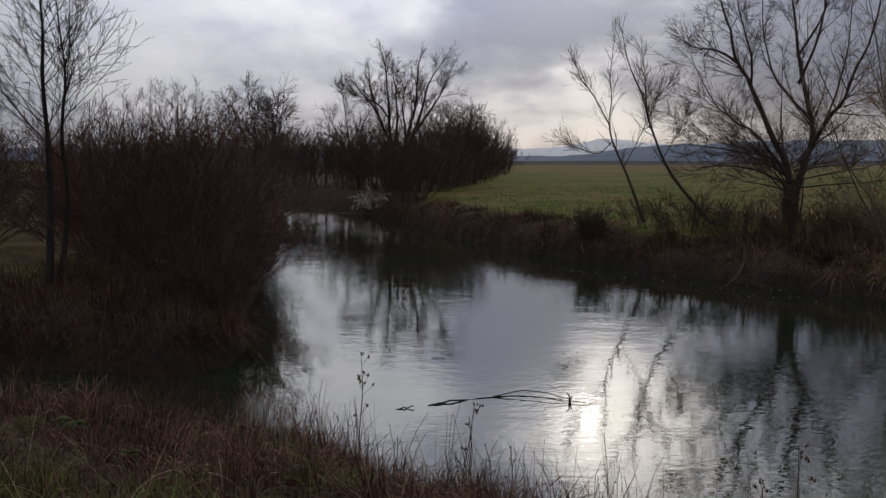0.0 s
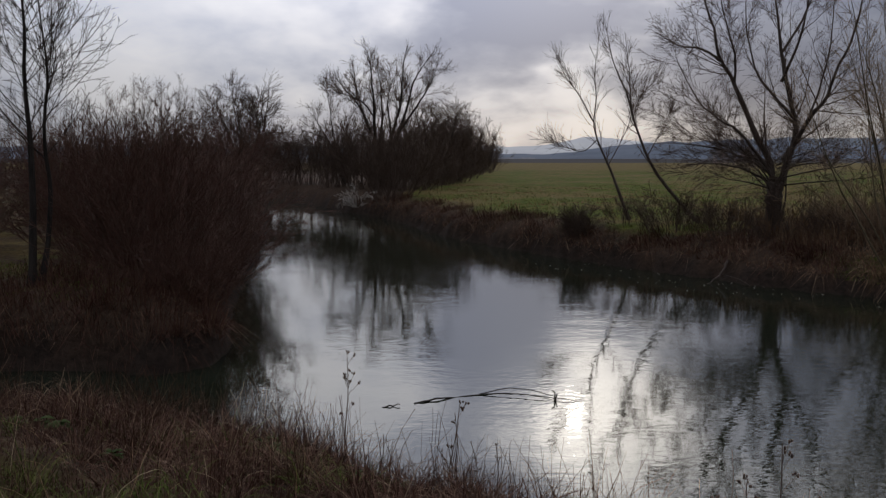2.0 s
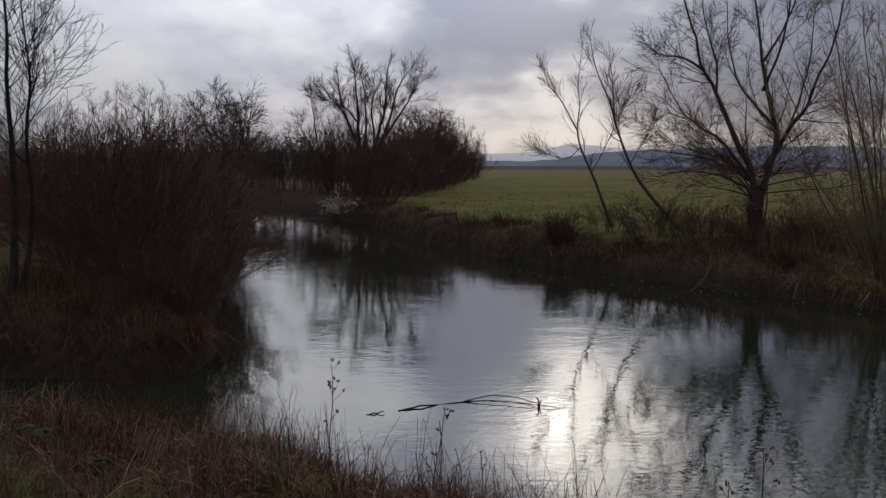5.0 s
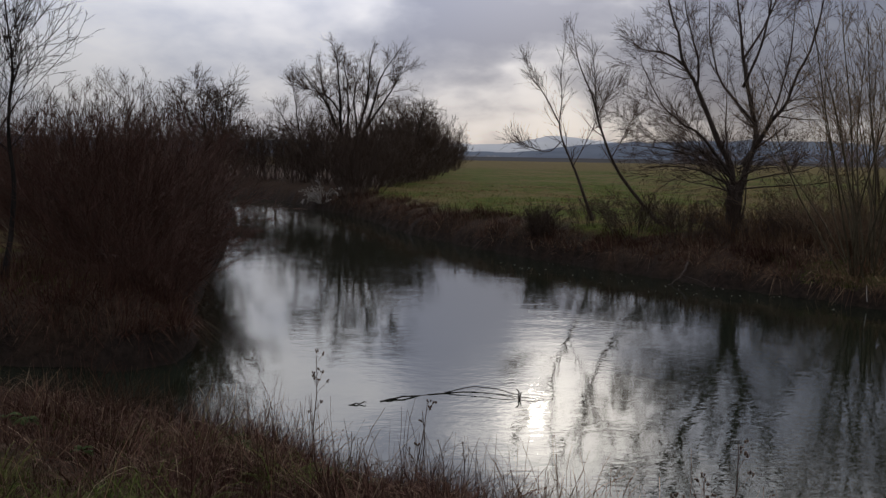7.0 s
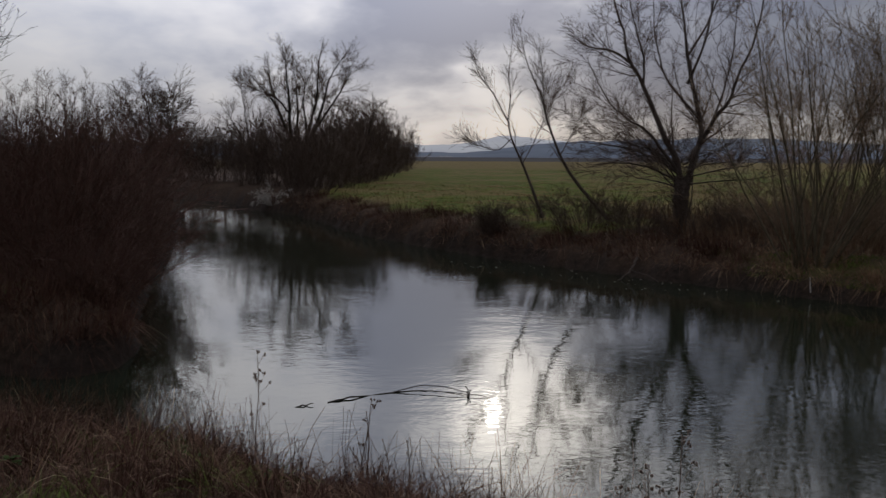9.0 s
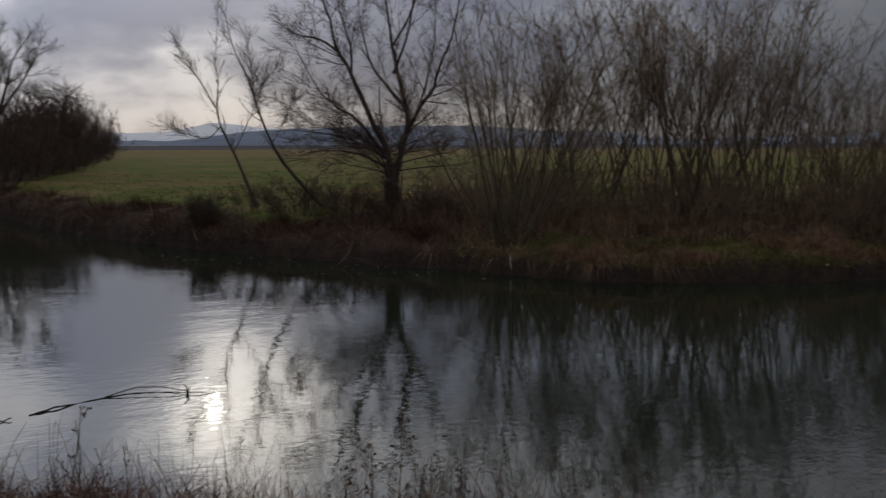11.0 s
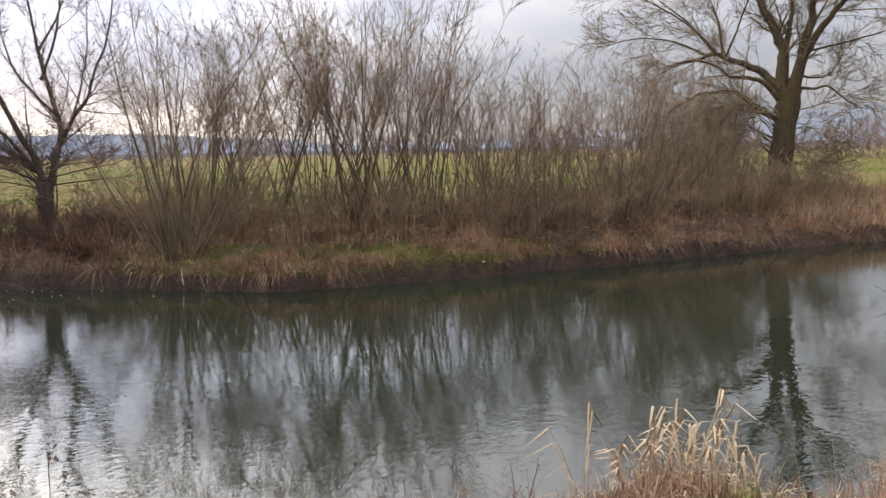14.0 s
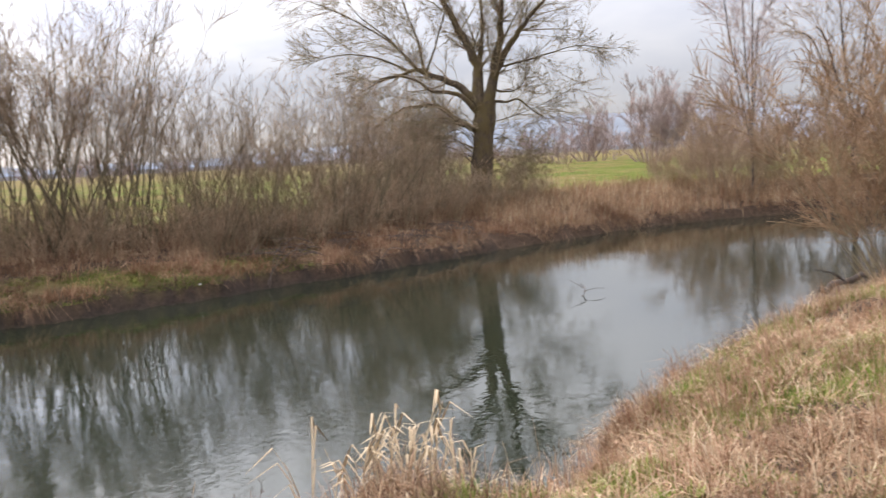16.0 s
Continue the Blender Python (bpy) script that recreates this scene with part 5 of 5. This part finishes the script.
x, y = scatter(18000, FRONT, lambda x, y, d, b: (b == 1) * closeness(x, y, 5) * np.clip(0.7 + 0.5 * wave_noise(x, y, 2.2, 51), 0.1, 1))
grass("thatch", "matted dead grass litter on the near bank", GRASS_RED, x, y, (0.10, 0.26), (0.0018, 0.004), 1.3, None, 0.0, 0.9, 0.5)
x, y, fall = tussocks(9, 60, 0.22, (-3.4, -2.3, 11.4, 12.9), lambda x, y, d, b: (b == 2) * (d < 0.5))
grass("sedge_tussock", "dark sedge tussock at the mouth of the ditch", GRASS_RUST, x, y, (0.3, 0.6), (0.003, 0.005), 0.9, to_river, 0.3, 0.7, 0.4, fall)

x, y = scatter(14000, (-2, 34, 23, 60), lambda x, y, d, b: (b == 0) * (d > 1.1) * closeness(x, y, 24) * np.clip(0.1 + 1.4 * wave_noise(x, y, 0.45, 61), 0.0, 1))
grass("dry_meadow_grass", "dry brown grass patches in the meadow", GRASS_DEAD, x, y, (0.06, 0.16), (0.006, 0.012), 0.7)


def arching(name, label, mat, centres, each, radius, box, accept, tall, wide, fall):
    """Tussocks of long blades that rise from a tight foot and arch over, each a curved tapering ribbon."""
    cx, cy = scatter(centres, box, accept)
    n_ = len(cx) * each
    size = np.repeat(rng.uniform(0.55, 1.2, len(cx)), each)
    wind = np.repeat(rng.normal(0, 0.35, (len(cx), 2)), each, axis=0)
    a_, r_ = rng.uniform(0, 2 * np.pi, n_), np.sqrt(rng.uniform(0, 1, n_))
    x, y = np.repeat(cx, each) + np.cos(a_) * r_ * radius * size, np.repeat(cy, each) + np.sin(a_) * r_ * radius * size
    az = a_ + rng.normal(0, 0.6, n_)
    tilt = np.clip(0.15 + 0.5 * r_ + rng.normal(0, 0.18, n_), 0.02, 1.2)
    ln = rng.uniform(tall[0], tall[1], n_) * size
    turn = rng.uniform(fall[0], fall[1], n_)
    k_ = 6
    P = np.empty((n_, k_, 3))
    P[:, 0] = np.stack([x, y, height(x, y) - 0.03], -1)
    side = np.stack([-np.sin(az), np.cos(az), np.zeros(n_)], -1) + rng.normal(0, 0.35, (n_, 3))
    for j in range(1, k_):
        tilt_j = np.minimum(tilt + turn * (j / (k_ - 1)) ** 1.6, 2.6)
        d = np.stack([np.cos(az) * np.sin(tilt_j) + wind[:, 0] * 0.5, np.sin(az) * np.sin(tilt_j) + wind[:, 1] * 0.5, np.cos(tilt_j)], -1)
        P[:, j] = P[:, j - 1] + unit(d + rng.normal(0, 0.05, (n_, 3))) * (ln / (k_ - 1))[:, None]
    w = rng.uniform(wide[0], wide[1], n_)[:, None] * np.array([0.8, 1.0, 0.95, 0.8, 0.55, 0.08])[None]
    s3 = unit(side)[:, None] * w[:, :, None]
    V = np.stack([P - s3, P + s3], 2).reshape(-1, 3)
    b = (np.arange(n_)[:, None] * k_ * 2 + np.arange(k_ - 1)[None] * 2).ravel()
    tagged(new(name, mesh_from(name, V, [np.stack([b, b + 1, b + 3, b + 2], -1)], mat)), label, "grass", kind="stuff")


arching("arching_tussocks", "long arching dead grass tussocks on the near bank edge", GRASS_TANGLE, 330, 34, 0.09, (-6.5, 4.6, 3.2, 9.8),
        lambda x, y, d, b: (b == 1) * (d < 2.4) * closeness(x, y, 7) * np.clip(0.45 + 0.9 * wave_noise(x, y, 1.4, 91), 0.05, 1), (0.25, 0.62), (0.0016, 0.0034), (0.4, 1.9))
arching("arching_green_tussocks", "dark green arching grass tussocks in the dead grass", GRASS_GREEN, 120, 34, 0.08, (-5.5, 2.4, 2.8, 7.8),
        lambda x, y, d, b: (b == 1) * (d > 0.9) * closeness(x, y, 6) * np.clip(0.2 + 1.2 * wave_noise(x, y, 1.2, 2), 0.02, 1), (0.18, 0.42), (0.0018, 0.0036), (0.6, 1.9))
arching("arching_straw_tussocks", "pale arching straw tussocks on the near bank", GRASS_STRAW, 260, 34, 0.10, (4.6, 17, -3, 3.9),
        lambda x, y, d, b: (b == 1) * closeness(x, y, 7.5) * np.clip(0.45 + 0.9 * wave_noise(x, y, 1.4, 93), 0.05, 1), (0.2, 0.5), (0.002, 0.0042), (0.8, 2.2))


def stalks(name, label, mat, count, box, accept, tall, radius, sway):
    """Long thin dead stalks that arch over."""
    x, y = scatter(count, box, accept)
    n_ = len(x)
    P = np.empty((n_, 6, 3))
    P[:, 0] = np.stack([x, y, height(x, y) - 0.03], -1)
    az = rng.uniform(0, 2 * np.pi, n_)
    out = np.abs(rng.normal(0, sway, n_))
    d = np.stack([np.cos(az) * np.sin(out), np.sin(az) * np.sin(out), np.cos(out)], -1)
    ln = rng.uniform(tall[0], tall[1], n_)
    for j in range(1, 6):
        d = unit(d + rng.normal(size=d.shape) * 0.10 - np.array([0, 0, 0.10 * j]) * out[:, None])
        P[:, j] = P[:, j - 1] + d * (ln / 5)[:, None]
    R = radius * rng.uniform(0.6, 1.3, n_)[:, None] * np.linspace(1, 0.4, 6)[None]
    v, q = tubes(P, R, 3)
    tagged(new(name, mesh_from(name, v, [q], mat)), label, "grass", kind="stuff")


stalks("dead_stalks", "long arching dead grass stalks along the shore", GRASS_RED, 900, (-6, 4.6, 3.5, 10.5), lambda x, y, d, b: (b == 1) * (d < 1.6) * np.clip(0.6 + wave_noise(x, y, 1.9, 41), 0.05, 1), (0.3, 0.75), 0.0030, 0.7)
stalks("shore_stalks", "upright dark red-brown grass stalks at the water", GRASS_RUST, 700, (-3.2, 4.6, 3.5, 9.6), lambda x, y, d, b: (b == 1) * (d < 0.8) * np.clip(0.35 + wave_noise(x, y, 2.3, 43), 0.02, 1), (0.25, 0.7), 0.0032, 0.38)
stalks("pale_stalks", "pale dry grass stalks in the dead grass", GRASS_STRAW, 500, (-6, 5, 2.5, 10.5), lambda x, y, d, b: (b == 1) * closeness(x, y, 5), (0.25, 0.6), 0.0022, 0.9)
stalks("straw_stalks", "bent pale straw stalks on the near bank", GRASS_STRAW, 900, (4.4, 19, -3, 4.2), lambda x, y, d, b: (b == 1) * closeness(x, y, 6.5), (0.25, 0.6), 0.0026, 1.2)


# ---- weeds, reeds and drift ----
def strip(points, widths, mat_side):
    """A bent leaf: a narrow ribbon with a raised midrib along points."""
    p = np.asarray(points, float)
    t = unit(np.gradient(p, axis=0))
    s_ = unit(np.cross(t, np.broadcast_to(mat_side, t.shape)))
    nrm = np.cross(s_, t)
    w = np.asarray(widths, float)[:, None]
    V = np.stack([p - s_ * w, p + nrm * w * 0.35, p + s_ * w], 1).reshape(-1, 3)
    q = []
    for i in range(len(p) - 1):
        for j in range(2):
            q.append((i * 3 + j, i * 3 + j + 1, i * 3 + j + 4, i * 3 + j + 3))
    return V, np.array(q)


def reed(x, y, tall, kink, bearing):
    top = thing("reed", (x, y, ground_at(x, y) - 0.03), "broken pale dry reed with bent leaves", "reed", "reeds on the shore")
    c, s_ = math.cos(bearing), math.sin(bearing)
    stem = smooth_line([(0, 0, 0), (0.05 * c * tall, 0.05 * s_ * tall, tall * 0.5), (0.16 * c * tall, 0.16 * s_ * tall, tall * 0.82)], 6)
    part("stem", mesh_from("stem", *(lambda v, f: (v, [f]))(*tubes(stem[None], np.linspace(0.006, 0.004, 6)[None], 5)), REED), top)
    for i in range(3):
        a_ = bearing + rng.uniform(-1.0, 1.0)
        base = stem[2 + i]
        ln = tall * rng.uniform(0.35, 0.6)
        d0 = np.array([math.cos(a_) * 0.5, math.sin(a_) * 0.5, 0.85])
        d1 = np.array([math.cos(a_) * 0.95, math.sin(a_) * 0.95, -kink * rng.uniform(0.2, 1.1)])
        mid_ = base + d0 * ln * 0.55
        pts = np.array([base, base + d0 * ln * 0.3, mid_, mid_ + d1 * ln * 0.25, mid_ + d1 * ln * 0.5])
        v, q = strip(pts, [0.004, 0.0085, 0.0085, 0.007, 0.001], np.array([-math.sin(a_) * 0.2, math.cos(a_) * 0.2, 1.0]))
        part("leaf", mesh_from("leaf", v, [q], REED, smooth=False), top)
    return top


for i in range(34):
    a_ = radians(rng.uniform(56.5, 67.5))
    r_ = rng.uniform(5.9, 6.7)
    reed(r_ * math.sin(a_), r_ * math.cos(a_), rng.uniform(0.35, 0.8), rng.uniform(0.1, 0.9), rng.uniform(0, 6.28))
for x, y, t_, b_ in ((5.62, 3.92, 1.25, 0.4), (5.55, 3.9, 1.05, 2.4), (5.7, 3.8, 1.0, 5.0), (6.05, 3.3, 1.05, 3.0), (5.95, 3.1, 0.95, 5.5), (5.8, 2.9, 0.95, 4.2)):
    reed(x, y, t_, 0.9, b_)


def weed(name, x, y, tall, tilt, label, heads, head_size):
    """A dry weed stalk with side stems and clustered seed heads."""
    top = thing(name, (x, y, ground_at(x, y) - 0.04), label, "weed", "dry weeds on the shore")
    line = smooth_line([(0, 0, 0), (tilt[0] * 0.2, tilt[1] * 0.2, tall * 0.35), (tilt[0] * 0.5 + 0.02, tilt[1] * 0.5, tall * 0.7), (tilt[0], tilt[1], tall)], 9)
    v, q = tubes(line[None], np.linspace(0.006, 0.0025, 9)[None], 5)
    part("stem", mesh_from("stem", v, [q], WEED), top)
    P = line[None]
    R = np.linspace(0.006, 0.0025, 9)[None]
    B = sprout(P, R, heads, 4, (0.35, 1.0), (25, 60), (tall * 0.06, tall * 0.2), 0.4, 0.12, 0.6, thinnest=0.0018)
    for i in range(heads):
        v, q = tubes(B[0][i:i + 1], B[1][i:i + 1], 4)
        side = part("side_stem", mesh_from("side_stem", v, [q], WEED), top)
        c = B[0][i, -1]
        bm = bmesh.new()
        for _ in range(5):
            o = Vector(c) + Vector(rng.normal(0, head_size * 0.6, 3))
            bmesh.ops.create_icosphere(bm, subdivisions=1, radius=head_size * rng.uniform(0.35, 0.7), matrix=Matrix.Translation(o) @ Matrix.Diagonal((1, 0.8, 1.5, 1)))
        me = bpy.data.meshes.new("seed_head")
        bm.to_mesh(me)
        bm.free()
        me.materials.append(WEED)
        part("seed_head", me, side)
    return top


def leafy_weed(x, y, size, leaves):
    """A low rosette of broad pointed leaves."""
    top = thing("leafy_weed", (x, y, ground_at(x, y) - 0.01), "low dark green leafy weed in the dead grass", "weed", "leafy weeds on the near bank")
    for i in range(leaves):
        a_ = i * 2.4 + rng.uniform(-0.3, 0.3)
        ln, up_ = size * rng.uniform(0.6, 1.1), rng.uniform(0.25, 0.9)
        c, s_ = math.cos(a_), math.sin(a_)
        z_ = rng.uniform(0.0, size * 0.9)
        pts = [(c * ln * u, s_ * ln * u, z_ + ln * (up_ * u - 0.75 * u * u)) for u in (0.05, 0.25, 0.5, 0.75, 1.0)]
        v, q = strip(pts, [0.003, size * 0.17, size * 0.22, size * 0.15, 0.001], np.array([0.0, 0.0, 1.0]))
        part("leaf", mesh_from("leaf", v, [q], LEAF, smooth=True), top)


for x, y, size, leaves in ((-1.15, 6.6, 0.16, 11), (-0.95, 6.35, 0.14, 10), (-1.35, 6.9, 0.13, 9), (-0.6, 6.2, 0.15, 10), (-0.25, 6.0, 0.12, 8), (-3.2, 7.2, 0.15, 10), (-3.5, 7.5, 0.14, 9),
                           (-2.9, 6.8, 0.13, 9), (-3.8, 7.0, 0.14, 9), (-2.4, 7.3, 0.12, 8), (-1.7, 6.2, 0.12, 8), (-2.2, 6.0, 0.11, 8)):
    leafy_weed(x, y, size, leaves)
weed("dock_stalk", -0.76, 7.38, 1.0, (0.03, 0.0), "tall dark dry dock stalk with seed clusters", 11, 0.012)
weed("dry_weed", 0.08, 6.62, 0.78, (0.1, 0.05), "dry weed with two fluffy seed heads", 4, 0.012)
weed("dry_weed", 0.14, 6.58, 0.72, (0.0, 0.05), "dry weed with a fluffy seed head", 3, 0.012)
weed("dock_stalk", 1.90, 4.97, 1.08, (0.06, 0.05), "tall dark dry dock stalk with seed clusters", 13, 0.012)
weed("dock_stalk", 1.74, 5.03, 0.86, (0.04, 0.04), "dark dry dock stalk with seed clusters", 11, 0.011)
weed("dock_stalk", 1.58, 5.10, 0.58, (0.05, 0.02), "bent dark dry dock stalk with seed clusters", 9, 0.010)
weed("dry_weed", 2.06, 4.90, 0.78, (0.05, 0.0), "reddish dry weed with a spread head", 14, 0.008)
weed("dry_weed", 2.22, 4.80, 0.62, (0.05, 0.0), "reddish dry weed with a spread head", 12, 0.007)
weed("dry_weed", 2.5, 4.62, 0.45, (-0.05, 0.0), "low reddish dry weed with a spread head", 12, 0.006)
for i in range(26):
    x = rng.uniform(-2.6, 4.6)
    y = float(np.interp(x, [-3.0, -1.7, -0.6, 0.2, 0.9, 2.0, 3.1, 4.2], [9.2, 8.35, 7.4, 6.7, 6.0, 5.2, 4.5, 3.8])) - rng.uniform(0.05, 0.4)
    weed("dry_weed", x, y, rng.uniform(0.3, 0.62), (rng.normal(0, 0.08), rng.normal(0, 0.06)), "thin dry weed stalk at the shore", int(rng.integers(3, 7)), rng.uniform(0.004, 0.008))


def drift(name, label, lines, mat):
    top = thing(name, (0, 0, 0), label, "driftwood")
    for kind, r0, r1, pts in lines:
        line = smooth_line(pts, 12)
        line[1:-1] += rng.normal(size=(10, 3)) * r0 * 0.35
        v, q = tubes(line[None], np.linspace(r0, r1, 12)[None], 6)
        part(kind, mesh_from(kind, v, [q], mat), top)
    return top


drift("floating_branch", "dark forked branch lying in the shallow river", [
    ("stem", 0.011, 0.007, [(-0.22, 10.08, 0.0), (0.0, 10.2, 0.016), (0.3, 10.36, 0.0), (0.62, 10.47, 0.008)]),
    ("fork", 0.006, 0.004, [(0.55, 10.45, 0.01), (0.9, 10.62, 0.035), (1.2, 10.52, 0.03), (1.44, 10.3, 0.01)]),
    ("fork", 0.0055, 0.0035, [(0.58, 10.45, 0.01), (0.95, 10.4, 0.03), (1.2, 10.28, 0.025), (1.42, 10.16, 0.005)]),
    ("twig", 0.012, 0.004, [(1.4, 10.2, -0.03), (1.41, 10.21, 0.06), (1.38, 10.23, 0.12)]),
    ("twig", 0.010, 0.005, [(1.42, 10.2, -0.03), (1.43, 10.2, 0.04), (1.44, 10.2, 0.08)]),
    ("twig", 0.006, 0.003, [(1.44, 10.2, 0.02), (1.55, 10.17, 0.02), (1.66, 10.12, 0.0)])], BARK_DARK)
drift("floating_stick", "short dark stick poking out of the river", [("stick", 0.010, 0.005, [(-0.58, 9.92, -0.01), (-0.48, 9.95, 0.012), (-0.38, 9.98, 0.022)])], BARK_DARK)
drift("fallen_log", "dark rotten log on the near bank at the water", [
    ("stem", 0.07, 0.05, [(17.3, 1.1, 0.12), (17.5, 0.6, 0.24), (17.6, 0.1, 0.34), (17.7, -0.6, 0.42)]),
    ("twig", 0.02, 0.008, [(17.45, 0.7, 0.25), (17.2, 0.9, 0.42), (17.0, 1.2, 0.5)])], BARK_GREY)
drift("snag", "pale dead twig standing out of the river", [
    ("stem", 0.012, 0.006, [(16.4, 5.3, -0.06), (16.6, 5.25, 0.10), (16.75, 5.4, 0.22)]),
    ("twig", 0.007, 0.003, [(16.65, 5.3, 0.14), (16.65, 5.5, 0.24), (16.7, 5.65, 0.3)]),
    ("twig", 0.006, 0.003, [(16.55, 5.28, 0.08), (16.75, 5.1, 0.12), (16.9, 4.95, 0.1)])], BARK_GREY)
drift("bank_stick", "pale stick leaning out of the water at the bank", [("stick", 0.011, 0.006, [(9.3, 16.9, -0.05), (9.32, 17.0, 0.2), (9.36, 17.1, 0.42)])], TWIG_PALE)
drift("fallen_branch", "grey dead branch hanging into the river", [
    ("stem", 0.03, 0.012, [(6.9, 20.6, 0.45), (6.6, 20.2, 0.18), (6.2, 19.9, -0.03)]),
    ("twig", 0.012, 0.005, [(6.6, 20.2, 0.2), (6.9, 19.8, 0.12), (7.1, 19.5, -0.02)])], BARK_GREY)


def stone(x, y, r_, label):
    top = thing("stone", (x, y, ground_at(x, y)), label, "stone")
    bm = bmesh.new()
    bmesh.ops.create_icosphere(bm, subdivisions=2, radius=r_)
    for vert in bm.verts:
        vert.co *= 1 + 0.22 * noise.noise(vert.co * 2.2 / r_ + Vector((x, y, 0)))
        vert.co.z *= 0.6
    me = bpy.data.meshes.new("stone")
    bm.to_mesh(me)
    bm.free()
    me.materials.append(STONE)
    part("stone", me, top)


STONE, n, s = material("pale_stone", 0.8)
n.put(s.inputs["Base Color"], n.ramp(n.noise(n.add("ShaderNodeTexCoord").outputs["Object"], 30.0, 4), (0.3, (0.42, 0.40, 0.37)), (0.7, (0.62, 0.60, 0.56))))
stone(14.7, 13.3, 0.035, "small pale stone on the muddy waterline")

# small pale flecks on the water below the far bank
n_ = 60
u = rng.uniform(0, 1, n_)
cx = np.interp(u, [0, 0.5, 1], [3.2, 5.0, 8.2]) + rng.normal(0, 0.6, n_)
cy = np.interp(u, [0, 0.5, 1], [24.6, 21.6, 17.8]) - np.abs(rng.normal(0, 0.9, n_))
a_, w_ = rng.uniform(0, 6.28, n_), rng.uniform(0.012, 0.035, n_)
dx, dy = np.cos(a_) * w_, np.sin(a_) * w_
zz = np.full(n_, 0.004)
V = np.stack([np.stack([cx + dx, cy + dy, zz], -1), np.stack([cx - dy * 0.5, cy + dx * 0.5, zz + 0.008], -1), np.stack([cx - dx, cy - dy, zz], -1), np.stack([cx + dy * 0.5, cy - dx * 0.5, zz + 0.008], -1)], 1).reshape(-1, 3)
q = (np.arange(n_)[:, None] * 4 + np.arange(4)[None])
tagged(new("floating_flecks", mesh_from("floating_flecks", V, [q], TWIG_PALE, smooth=False)), "small pale flecks on the water by the bank", "leaves", kind="stuff")
pale = shrub("pale_bush", (0, 0, 0), "small pale seeding bush overhanging the river", 26, 1.5, 0.5, 62, (TWIG_PALE, TWIG_PALE), 6, 5, (0.2, 0.5), (0.1, 0.3), "", 0.012, 0.5, single=False, thin=0.012)
settle(pale, -3.72, 46.7, 0.8)
dark = shrub("dark_tussock", (0, 0, 0), "dark dead bush on the edge of the bank", 60, 1.1, 0.26, 20, (TWIG_RED, TWIG_UMBER_BACKLIT), 6, 4, (0.15, 0.4), (0.1, 0.25), "", 0.007, 0.4, single=False)
settle(dark, 4.25, 25.5, 1.0)

for i in range(20):
    x0, y0 = rng.uniform(17.5, 24.5), 0.0
    y0 = float(np.interp(x0, [15.4, 18.4, 22, 24.4, 27], [13, 11.9, 10.8, 10.2, 9.2])) + rng.uniform(0.3, 1.3)
    a_ = rng.normal(2.85, 0.35)
    ln_ = rng.uniform(0.8, 2.2)
    z0 = ground_at(x0, y0) + rng.uniform(0.03, 0.28)
    x1, y1 = x0 + math.cos(a_) * ln_, y0 + math.sin(a_) * ln_
    drift("fallen_branch", "grey fallen branch lying in a brush pile on the bank", [
        ("stem", 0.016, 0.006, [(x0, y0, z0 - 0.05), ((x0 + x1) / 2, (y0 + y1) / 2, z0 + 0.12), (x1, y1, max(ground_at(x1, y1), 0.0) + 0.06)]),
        ("twig", 0.008, 0.003, [((x0 + x1) / 2, (y0 + y1) / 2, z0 + 0.11), (x1 - 0.1, y1 + 0.25, z0 + 0.2), (x1 + 0.2, y1 + 0.4, z0 + 0.3)])], BARK_GREY)
